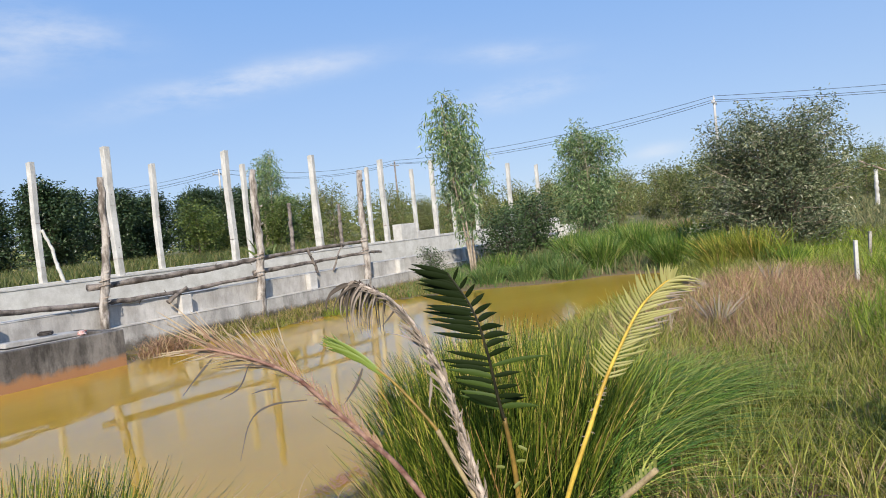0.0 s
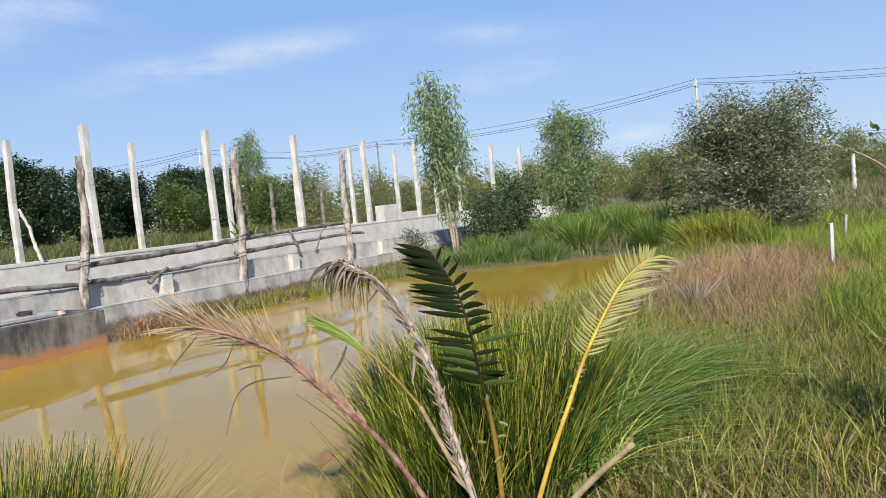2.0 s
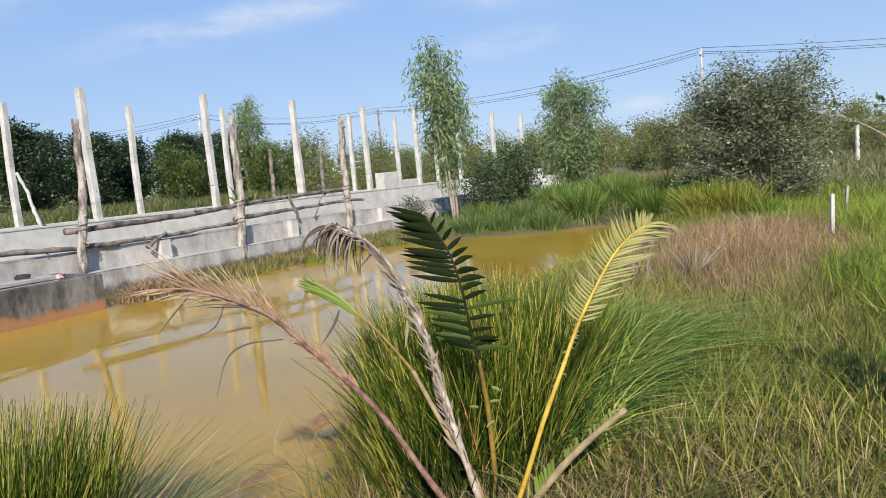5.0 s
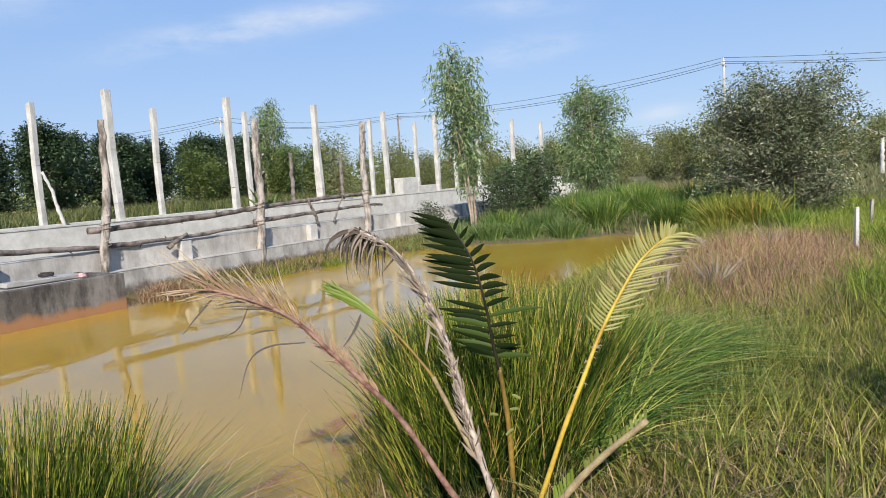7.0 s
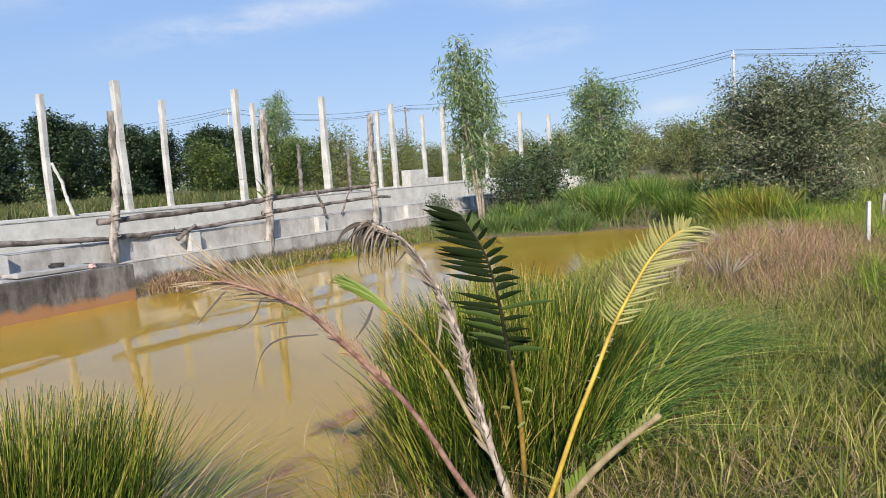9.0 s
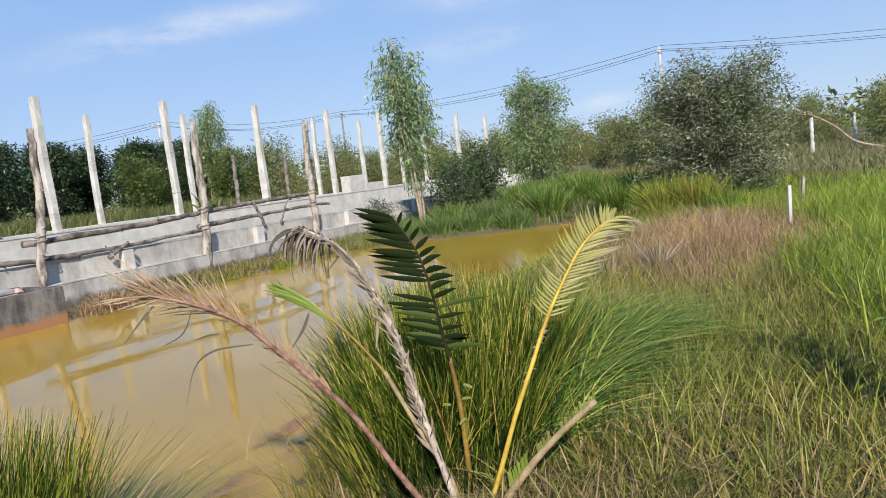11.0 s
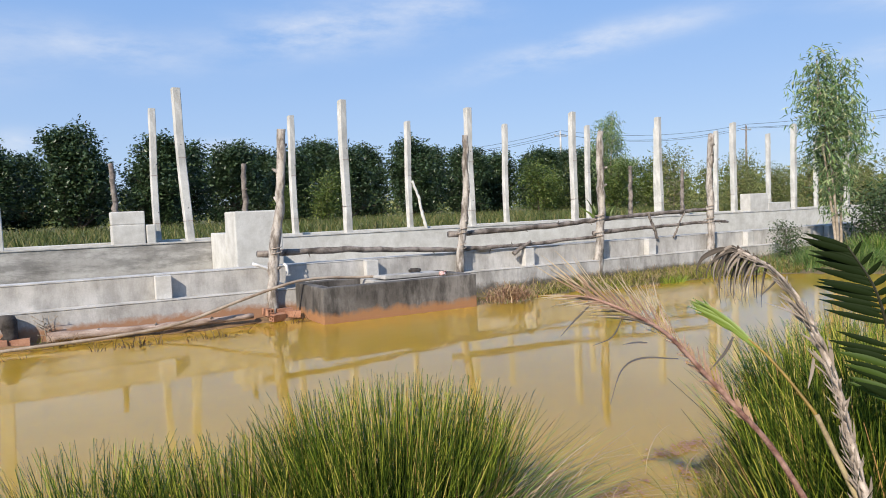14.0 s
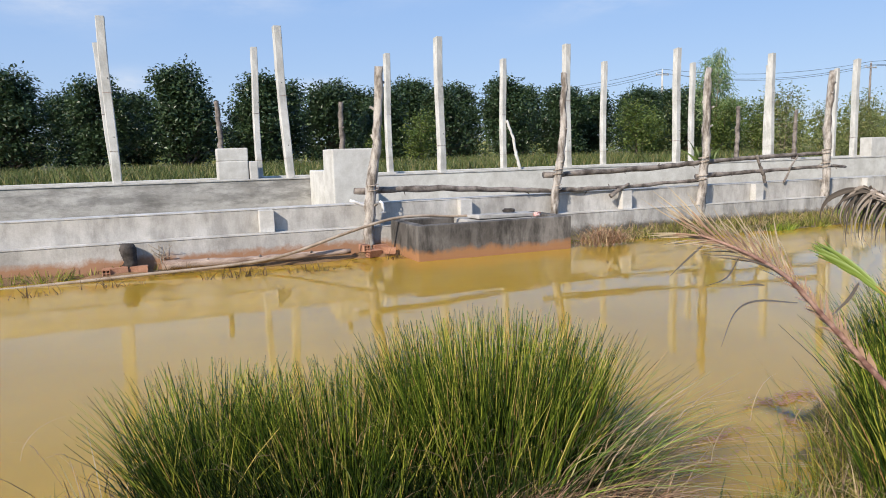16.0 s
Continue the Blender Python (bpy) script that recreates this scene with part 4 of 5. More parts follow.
def utility_pole(x, y, h, mat, label):
    t = thing("utility_pole", (x, y, 0.4), label, "utility pole", "utility poles")
    part("shaft", tube_mesh("shaft", [(0, 0, -0.3), (0, 0, h * 0.5), (0, 0, h)], [0.14, 0.11, 0.075], 10), mat, t)
    part("crossarm", boxed(-0.75, 0.75, -0.05, 0.05, h - 0.45, h - 0.35, 0.008), M_STEEL, t)
    for a in (-0.65, 0.0, 0.65):
        part("insulator", tube_mesh("insulator", [(a, 0, h - 0.349 + (0.36 if a == 0 else 0)), (a, 0, h - 0.23 + (0.36 if a == 0 else 0))], [0.05, 0.03], 8), M_PLASTIC, t)
    return t


PH = {0: 8.2, 1: 8.0, 2: 8.0, 3: 7.9, 4: 8.0}
heads = []
for i, (x, y) in enumerate(POLES):
    utility_pole(x, y, PH[i], M_RAIL if i == 2 else M_POLE, "tall thin dark wooden utility pole with crossarm" if i == 2 else "tall thin pale concrete utility pole with crossarm")
    heads.append((x, y, 0.4 + PH[i]))
for i in range(4):
    p0, p1 = Vector(heads[i]), Vector(heads[i + 1])
    for a, dz, sag in ((-0.35, -0.2, 0.9), (0.0, 0.12, 0.75), (0.35, -0.25, 0.95), (0.1, -4.3, 0.7)):
        pts = [p0.lerp(p1, s / 16) + Vector((a, 0, dz - sag * 4 * (s / 16) * (1 - s / 16))) for s in range(17)]
        o = pts[0]
        w = thing("power_cable", tuple(o), "thin black overhead power cable sagging between poles", "cable", "power cables")
        part("cable", tube_mesh("cable", [q - o for q in pts], 0.017, 5), M_WIRE, w)

# ---- stakes on the right bank ----
for (x, y, z, h_, lean_x, mat_, lab) in ((7.56, 0.355, 0.14, 0.55, -0.5, M_POST, "short whitish wooden stake standing in the grass"), (9.38, 0.31, 0.14, 0.52, 6.0, M_WOOD, "short grey wooden stake leaning in the grass")):
    t = thing("survey_stake", (x, y, z), lab, "wooden stake", "stakes in the grass")
    t.rotation_euler = (radians(lean_x), radians(1.5), radians(-62))
    part("board", boxed(-0.016, 0.016, -0.012, 0.012, -0.1, h_, 0.003, 0.003, 3), mat_, t)
wooden_stake("fence_post", (25.0, 0.46, 0.3), (25.0, 0.46, 1.55), 0.06, "white fence post in the field beyond", M_POST, 0, 63)
wooden_stake("fence_post", (28.5, -0.8, 0.3), (28.5, -0.8, 1.6), 0.06, "white fence post in the field beyond", M_POST, 0, 64)
wooden_stake("fence_post", (21.5, 4.1, 0.3), (21.5, 4.1, 1.75), 0.06, "white fence post in the field beyond", M_POST, 0, 65)
br = thing("bent_branch", (23.94, -0.71, 0.4), "pale bare bent branch arching over the grass", "branch")
part("wood", tube_mesh("wood", [q - Vector(br.location) for q in smooth_line([(23.33, 0.81, 1.81), (23.55, 0.27, 1.51), (23.73, -0.18, 1.19), (23.94, -0.71, 0.69), (24.14, -1.61, 0.40)], 5)], [0.018 + 0.0012 * i for i in range(21)], 7), M_LOG, br)



# ---- rushes and grass ----
def scatter(n_, x0, x1, y0, y1, keep):
    p = np.stack([rng.uniform(x0, x1, n_), rng.uniform(y0, y1, n_)], -1)
    return p[keep(p[:, 0], p[:, 1])]


def on_ground(p, sink=0.02):
    return np.concatenate([p, (np.maximum(ground_z(p[:, 0], p[:, 1]), -0.10) - sink)[:, None]], 1)


def blade_mesh(name, p, h0, h1, w0, w1, lean0, lean1, segs=3, toward=None, droop=0.0):
    n_ = len(p)
    th = rng.uniform(0, 2 * np.pi, n_) if toward is None else toward
    return mesh_of(name, *blades(p, rng.uniform(h0, h1, n_), rng.uniform(w0, w1, n_), th, rng.uniform(lean0, lean1, n_), segs, droop))


def tussock(name, x, y, n_, rx, ry, turn, h0, h1, w, mat, label, lean=0.55, group="", category="rushes"):
    """A clump of stems that fan outwards from its middle."""
    z = float(ground_z(np.array([x]), np.array([y]))[0])
    z = max(z, -0.06)
    t = thing(name, (x, y, z), label, category, group, "stuff")
    r = np.sqrt(rng.uniform(0, 1, n_))
    a = rng.uniform(0, 2 * np.pi, n_)
    u, v = r * np.cos(a) * rx, r * np.sin(a) * ry
    p = np.stack([u * math.cos(turn) - v * math.sin(turn), u * math.sin(turn) + v * math.cos(turn)], -1)
    th = np.arctan2(p[:, 1], p[:, 0]) + rng.normal(0, 0.7, n_)
    base = np.concatenate([p, np.full((n_, 1), -0.05)], 1)
    h = (h0 + (h1 - h0) * rng.uniform(0, 1, n_) ** 0.7) * (1.0 - 0.15 * r)
    ln = np.abs(rng.normal(0, 0.16, n_)) + lean * r ** 1.6 * rng.uniform(0.3, 1.1, n_)
    part("stems", mesh_of("stems", *blades(base, h, rng.uniform(w * 0.6, w * 1.0, n_), th, ln, 4, 0.0, 0.7, 1.45)), mat, t)
    return t


# near clump at the water's edge
tussock("rush_clump", 0.48, 2.42, 2500, 0.42, 0.25, -0.40, 0.30, 0.60, 0.0062, M_RUSH, "dense clump of green rushes at the water's edge", 0.28)
tussock("rush_clump", 0.95, 2.24, 2900, 0.35, 0.23, -0.35, 0.44, 0.78, 0.0062, M_RUSH, "tall dense clump of green rushes at the water's edge", 0.22)
tussock("rush_clump", 0.05, 2.62, 950, 0.24, 0.2, -0.40, 0.32, 0.60, 0.0062, M_RUSH, "thin clump of green rushes at the water's edge", 0.5)
for n_, m_, lab in ((130, M_RUSH, "green rushes bent low over the water"), (230, M_STRAW, "dry straw-coloured rushes bent over the water"), (170, M_LODGED, "pale green rushes bent over the water")):
    p = scatter(n_, 0.95, 1.32, 1.85, 2.28, lambda x, y: x > 0)
    fallen = thing("fallen_rushes", (1.2, 2.0, 0), lab, "rushes", kind="stuff")
    base = on_ground(p) - np.array([1.2, 2.0, 0])
    part("stems", mesh_of("stems", *blades(base, rng.uniform(0.28, 0.60, len(p)), rng.uniform(0.0045, 0.0065, len(p)), rng.normal(-0.25, 0.42, len(p)), rng.uniform(0.55, 1.45, len(p)), 5, 0.04, 0.8)), m_, fallen)
# short dark stems added to paint the clump's inner shade
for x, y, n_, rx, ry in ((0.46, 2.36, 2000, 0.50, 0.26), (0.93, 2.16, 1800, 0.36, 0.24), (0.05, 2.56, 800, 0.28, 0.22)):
    tussock("old_rushes", x, y, n_, rx, ry, -0.38, 0.14, 0.42, 0.0065, M_RUSH_SHADE, "low near-black stems added for shade inside the rush clump", 0.6)
p = scatter(520, 0.75, 1.35, 1.72, 2.02, lambda x, y: x > 0)
thatch = thing("brown_thatch", (1.0, 1.9, 0), "matted red-brown dead rush thatch under the clump", "rushes", kind="stuff")
part("stems", mesh_of("stems", *blades(on_ground(p) + np.array([-1.0, -1.9, 0.04]), rng.uniform(0.10, 0.30, len(p)), np.full(len(p), 0.0045), rng.uniform(-1.2, 0.6, len(p)), rng.uniform(1.2, 2.4, len(p)), 4, 0.2)), M_DEAD, thatch)

tangle = thing("dry_rush_tangle", (0.7, 2.3, 0.0), "tangled pale dry stems among the green rushes", "rushes", kind="stuff")
p = np.stack([rng.normal(0, 0.42, 420), rng.normal(0, 0.16, 420), rng.uniform(0.0, 0.28, 420)], -1)
p[:, 1] -= 0.38 * p[:, 0]
part("stems", mesh_of("stems", *blades(p, rng.uniform(0.08, 0.28, 420), np.full(420, 0.0035), rng.uniform(0, 6.28, 420), rng.uniform(0.6, 2.0, 420), 5, 0.25)), M_STRAW, tangle)

# large rushes behind the palm
for x, y, n_, rx, ry, tn in ((2.50, 1.62, 1900, 0.36, 0.24, 0.5), (2.95, 1.82, 1900, 0.44, 0.30, 0.4), (3.5, 1.95, 900, 0.4, 0.25, 0.2), (2.75, 1.35, 1800, 0.45, 0.3, 0.2), (2.3, 1.22, 1100, 0.32, 0.24, 0.3), (2.12, 1.38, 700, 0.22, 0.22, 0.3)):
    tussock("rush_clump", x, y, n_, rx, ry, tn, 0.34, 0.66, 0.0068, M_RUSH, "tall dense green rushes beside the palm", 0.42, "rushes by the palm")
# same added dark stems, shade in colour at the feet of these rushes
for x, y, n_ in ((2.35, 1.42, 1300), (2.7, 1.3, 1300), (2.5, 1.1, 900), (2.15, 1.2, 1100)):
    tussock("old_rushes", x, y, n_, 0.36, 0.26, 0.4, 0.12, 0.36, 0.0065, M_RUSH_SHADE, "low near-black stems added for shade among the rushes", 0.6)
for x, y, n_ in ((3.35, 1.5, 1200), (3.9, 1.75, 600), (3.1, 1.2, 700)):
    tussock("rush_clump", x, y, n_, 0.42, 0.28, 0.1, 0.22, 0.44, 0.0068, M_RUSH, "low green rushes leaning into the grass", 0.7, "rushes by the palm")
# rushes pushed over towards the grass
p = scatter(1900, 2.15, 3.6, 0.80, 1.50, lambda x, y: (y > 0.5) & (y < 0.75 + 0.5 * (x - 1.6)))
lying = thing("lodged_rushes", (2.9, 1.2, 0), "long green rushes flattened over the grass", "rushes", kind="stuff")
part("stems", mesh_of("stems", *blades(on_ground(p) + np.array([-2.9, -1.2, 0.03]), rng.uniform(0.26, 0.56, len(p)), rng.uniform(0.006, 0.010, len(p)), rng.normal(-0.85, 0.55, len(p)), rng.uniform(1.0, 1.9, len(p)), 5, 0.10)), M_LODGED, lying)
p = scatter(260, 1.85, 2.5, 1.3, 1.9, lambda x, y: x > 0)
edge = thing("dry_rushes", (2.1, 1.6, 0), "orange dry rush stems at the muddy edge", "rushes", kind="stuff")
part("stems", mesh_of("stems", *blades(on_ground(p) - np.array([2.1, 1.6, 0]), rng.uniform(0.2, 0.45, len(p)), np.full(len(p), 0.004), rng.uniform(1.2, 4.0, len(p)), rng.uniform(0.1, 0.9, len(p)), 4)), M_GOLD, edge)


def brown_zone(x, y):
    return np.exp(-(((x - 6.9) / 2.1) ** 2 + ((y - 0.80 - 0.10 * (x - 5)) / 0.85) ** 2))


def turf(name, label, n_, x0, x1, y0, y1, h0, h1, w0, w1, lean1, mat, chance):
    p = scatter(n_, x0, x1, y0, y1, lambda x, y: (pond_distance(x, y) > 0.04) & (np.hypot(x, y) > 0.75) & (rng.uniform(0, 1, x.shape) < chance(x, y)))
    return tagged(part(name, blade_mesh(name, on_ground(p), h0, h1, w0, w1, 0.1, lean1), mat), label, "grass", kind="stuff")


ang = lambda x, y: np.degrees(np.arctan2(x, y))
seen = lambda x, y: (ang(x, y) > 48) & (ang(x, y) < 108)
turf("grass", "short green and yellowish grass on the bank", 60000, 2.8, 6.8, -1.6, 3.0, 0.05, 0.17, 0.006, 0.011, 1.3, M_GRASS, lambda x, y: np.where(seen(x, y), 1.0 - 0.75 * brown_zone(x, y), 0.06))
turf("grass_near", "short matted green grass at the pond edge", 85000, 0.5, 3.1, -0.9, 2.2, 0.03, 0.13, 0.0035, 0.0075, 1.6, M_MAT, lambda x, y: np.clip((ang(x, y) - 36) / 14, 0.15, 0.95) * np.clip((y + 0.9) * 2.5, 0.1, 1))
turf("bank_turf", "short green grass all over the near bank", 60000, -9, 11, -7, 3.2, 0.05, 0.15, 0.007, 0.013, 1.2, M_GRASS, lambda x, y: np.where(seen(x, y), 0.12, 0.9) * np.clip(1.6 - np.hypot(x - 1, y + 0.5) / 8, 0, 1))
turf("grass_far", "green grass on the bank farther off", 60000, 6.2, 16, -3.5, 3.4, 0.07, 0.2, 0.007, 0.012, 0.9, M_GRASS, lambda x, y: np.where(seen(x, y), 1.0 - 0.7 * brown_zone(x, y), 0.03))
turf("tall_grass", "taller light green grass stems on the bank", 9000, 2.2, 6.5, -1.4, 1.6, 0.14, 0.28, 0.004, 0.007, 0.8, M_GRASS, lambda x, y: np.where(seen(x, y), 0.8 - 0.6 * brown_zone(x, y), 0.0))


def tufts(name, label, count, x0, x1, y0, y1, per, r, h0, h1, w, lean, mat, chance):
    """Grass in separate tufts whose blades fan out from one root."""
    c = scatter(count, x0, x1, y0, y1, lambda x, y: (pond_distance(x, y) > 0.05) & (np.hypot(x, y) > 0.75) & (rng.uniform(0, 1, x.shape) < chance(x, y)))
    size = np.repeat(rng.uniform(0.6, 1.3, len(c)), per)
    c = np.repeat(c, per, 0)
    off = rng.normal(0, r, c.shape)
    th = np.arctan2(off[:, 1], off[:, 0]) + rng.normal(0, 0.5, len(c))
    me = mesh_of(name, *blades(on_ground(c + off), rng.uniform(h0, h1, len(c)) * size, rng.uniform(w * 0.6, w, len(c)), th, rng.uniform(0.15, lean, len(c)), 4))
    return tagged(part(name, me, mat), label, "grass", kind="stuff")


tufts("grass_tufts", "tufted green grass on the bank", 1500, 1.9, 4.6, -0.7, 1.9, 26, 0.028, 0.08, 0.22, 0.009, 1.3, M_TUFT, lambda x, y: np.where(seen(x, y), np.clip((x - 2.55) * 1.3, 0.08, 1.0) * (1.0 - 0.6 * brown_zone(x, y)), 0.0))
tufts("grass_tufts", "tufted green grass farther along the bank", 2200, 4.4, 10.5, -1.2, 2.7, 20, 0.05, 0.10, 0.28, 0.010, 1.1, M_TUFT, lambda x, y: np.where(seen(x, y), np.clip(1.0 - 1.5 * brown_zone(x, y), 0.03, 1), 0.0))
tufts("dry_tufts", "tufts of straw-coloured and brown dead grass", 2400, 3.6, 9.5, -0.6, 2.4, 22, 0.05, 0.08, 0.24, 0.008, 1.6, M_DEAD, lambda x, y: np.where(seen(x, y), np.clip(1.4 * brown_zone(x, y), 0.05, 1), 0.0))
turf("dead_grass", "matted brown dead grass on the bank", 80000, 3.3, 9.6, -0.7, 2.4, 0.08, 0.24, 0.004, 0.008, 2.0, M_DEAD, lambda x, y: np.where(seen(x, y), np.clip(1.5 * brown_zone(x, y), 0, 1) ** 1.5, 0))
turf("straw", "scattered dry straw among the grass", 46000, 0.8, 6.6, -1.4, 2.6, 0.05, 0.2, 0.004, 0.008, 1.8, M_STRAW, lambda x, y: np.where(seen(x, y), 0.35 + 0.6 * (np.sin(x * 4.3 + 2.2 * np.sin(y * 3.7)) * np.sin(y * 5.1 + 1.7 * np.sin(x * 2.9)) > 0.05), 0.05))
turf("lush_grass", "bright lush green grass", 30000, 2.2, 9.5, -2.8, 0.35, 0.18, 0.42, 0.007, 0.012, 0.9, M_LUSH, lambda x, y: np.where((ang(x, y) > 88.5 + 2.5 * np.sin(x * 2.1)) & (x > 3.0), 0.9 * np.clip(1 - 1.1 * brown_zone(x, y), 0, 1) * np.clip((y + 2.8) * 1.1 + 0.4 * np.sin(x * 3), 0, 1) * np.clip((x - 2.9) * 1.4 + 0.4 * np.sin(y * 4), 0, 1), 0.0))
turf("lush_grass", "bright lush green grass by the white stakes", 20000, 7.8, 14, -1.8, 2.4, 0.10, 0.32, 0.009, 0.016, 0.9, M_LUSH, lambda x, y: np.where(seen(x, y) & (ang(x, y) > 83), np.clip((x - 8.4) * 0.6, 0, 0.75), np.where(seen(x, y), 0.10, 0)))
turf("field_grass", "long grass of the field beyond the pond", 60000, 12, 42, -10, 9, 0.12, 0.38, 0.018, 0.04, 0.9, M_FIELD, lambda x, y: np.where((ang(x, y) > 60) & (ang(x, y) < 112), 0.9, 0))
turf("bank_grass", "short blue-green grass on the far bank", 15000, 9.8, 18.5, 2.6, 8.2, 0.08, 0.22, 0.010, 0.018, 0.9, M_BLUEGREEN, lambda x, y: np.where(y < 8.1, 0.9, 0))
turf("wall_grass", "patchy grass on the mud below the wall", 26000, 4.9, 11.5, 6.8, 8.34, 0.03, 0.15, 0.008, 0.014, 1.3, M_MAT, lambda x, y: np.clip((x - 5.2) * 0.9, 0.20, 0.95) * (0.35 + 0.65 * (np.sin(x * 5.1 + 3 * np.sin(y * 6)) > 0)))
turf("wall_straw", "dry stems on the mud below the wall", 2600, 4.6, 11.5, 6.9, 8.34, 0.06, 0.26, 0.005, 0.009, 1.3, M_STRAW, lambda x, y: np.full(x.shape, 0.8))
turf("mud_weeds", "small green weeds on the mud by the wall", 5200, -2.8, 0.3, 7.95, 8.34, 0.04, 0.16, 0.012, 0.02, 1.4, M_GRASS, lambda x, y: np.clip(-x * 0.6, 0, 0.9))
p = scatter(52000, -16, 34, 16.0, 29.5, lambda x, y: (ang(x, y) > -14) & (ang(x, y) < 62))
tagged(part("meadow_grass", blade_mesh("meadow_grass", on_ground(p), 0.10, 0.42, 0.02, 0.04, 0.1, 0.8), leafy("meadow_leaf", [(0.0, (0.05, 0.075, 0.02)), (0.6, (0.11, 0.14, 0.04)), (0.9, (0.22, 0.20, 0.08)), (1.0, (0.32, 0.26, 0.12))], 0.5, 0.3)), "tall yellowish meadow grass before the orchard", "grass", kind="stuff")

# tussocks round the far end of the pond
GREEN_T, PALE_T, GOLD_T, BLUE_T = "green rush tussock on the far bank", "pale rush tussock on the far bank", "golden-green rush tussock by the pond", "blue-green rush tussock on the far bank"
for x, y, n_, r, h, m_, lab in ((12.75, 4.72, 1100, 0.42, 0.80, M_TUSSOCK, GREEN_T), (12.75, 3.35, 1300, 0.50, 0.80, M_TUSSOCK, GREEN_T), (13.3, 2.75, 900, 0.48, 0.78, M_TUSSOCK, GREEN_T), (13.9, 4.3, 1100, 0.50, 0.95, M_TUSSOCK, GREEN_T),
                                (14.9, 4.9, 900, 0.55, 0.95, M_TUSSOCK, GREEN_T), (14.2, 3.3, 900, 0.5, 0.92, M_TUSSOCK, GREEN_T), (13.4, 5.5, 800, 0.42, 0.80, M_TUSSOCK, GREEN_T), (14.6, 5.9, 700, 0.45, 0.75, M_TUSSOCK, GREEN_T),
                                (11.75, 5.05, 700, 0.34, 0.50, M_BLUEGREEN, BLUE_T), (12.1, 5.6, 700, 0.36, 0.55, M_BLUEGREEN, BLUE_T), (11.55, 5.75, 600, 0.34, 0.46, M_BLUEGREEN, BLUE_T), (11.3, 6.35, 600, 0.34, 0.48, M_BLUEGREEN, BLUE_T), (11.0, 6.95, 450, 0.30, 0.42, M_BLUEGREEN, BLUE_T), (11.9, 6.4, 500, 0.36, 0.55, M_TUSSOCK, BLUE_T),
                                (10.45, 2.0, 900, 0.34, 0.86, M_GOLD, GOLD_T), (10.2, 1.60, 800, 0.28, 0.78, M_GOLD, GOLD_T), (9.75, 1.95, 420, 0.26, 0.46, M_GOLD, "golden-brown rush tussock by the pond"), (11.3, 2.25, 800, 0.36, 0.80, M_TUSSOCK, "green rush tussock by the pond"),
                                (10.0, 1.28, 600, 0.30, 0.5, M_TUSSOCK, "bright green reed tussock by the pond"), (9.6, 1.12, 40, 0.07, 0.95, M_LUSH, "few tall bright green reeds by the pond"),
                                (15.8, 5.3, 900, 0.7, 0.7, M_GOLD, PALE_T), (17.2, 5.4, 900, 0.8, 0.65, M_GRASS, PALE_T), (16.2, 3.9, 900, 0.8, 0.7, M_GOLD, PALE_T), (19.0, 4.8, 900, 1.2, 0.6, M_STRAW, "dry reed tussock beyond the pond")):
    tussock("rush_tussock", x, y, int(n_ * 0.75), r * 0.85, r * 0.7, x, h * 0.44, h * 0.89, 0.016, m_, lab, 0.85, "tussocks round the pond")

# young banana plants behind the wall
for x, y, s in ((12.35, 13.5, 1.0), (12.9, 13.7, 0.8)):
    t = thing("banana_plant", (x, y, 0.7), "small yellow-green banana plant behind the wall", "plant", "banana plants")
    for q in range(7):
        a = q * 0.9 + x
        me = mesh_of("leaf", *blades(np.array([[0.0, 0.0, 0.0]]), np.array([s * rng.uniform(0.45, 0.8)]), np.array([0.13]), np.array([a]), np.array([rng.uniform(0.2, 0.9)]), 6))
        part("leaf", me, M_YOUNG, t)

# dry roots and weeds beside the tank
roots = thing("dry_weeds", (5.20, 7.42, 0.02), "heap of dry brown weeds at the tank's corner", "weeds", kind="stuff")
p = np.stack([rng.normal(0, 0.17, 700), rng.normal(0.0, 0.09, 700), rng.uniform(-0.02, 0.12, 700)], -1)
p[:, 2] *= np.clip(1.2 - 3.0 * np.abs(p[:, 0]), 0.1, 1.0)
part("stems", mesh_of("stems", *blades(p, rng.uniform(0.07, 0.22, 700), np.full(700, 0.010), rng.uniform(0, 6.28, 700), rng.uniform(0.5, 1.7, 700), 4)), M_DEAD, roots)
for x, y, n_ in ((0.72, 7.45, 60), (1.5, 7.4, 36), (-0.5, 7.5, 26), (-1.2, 7.35, 20), (0.1, 8.05, 40), (2.6, 7.75, 40)):
    t = thing("water_weed", (x, y, 0.0), "small brown weed sprigs standing in the water", "weeds", "water weeds", "stuff")
    p = np.stack([rng.normal(0, 0.16, n_), rng.normal(0, 0.03, n_), np.full(n_, -0.02)], -1)
    part("stems", mesh_of("stems", *blades(p, rng.uniform(0.06, 0.20, n_), np.full(n_, 0.010), rng.uniform(0, 6.28, n_), rng.uniform(0.2, 1.2, n_), 3)), M_SPRIG, t)
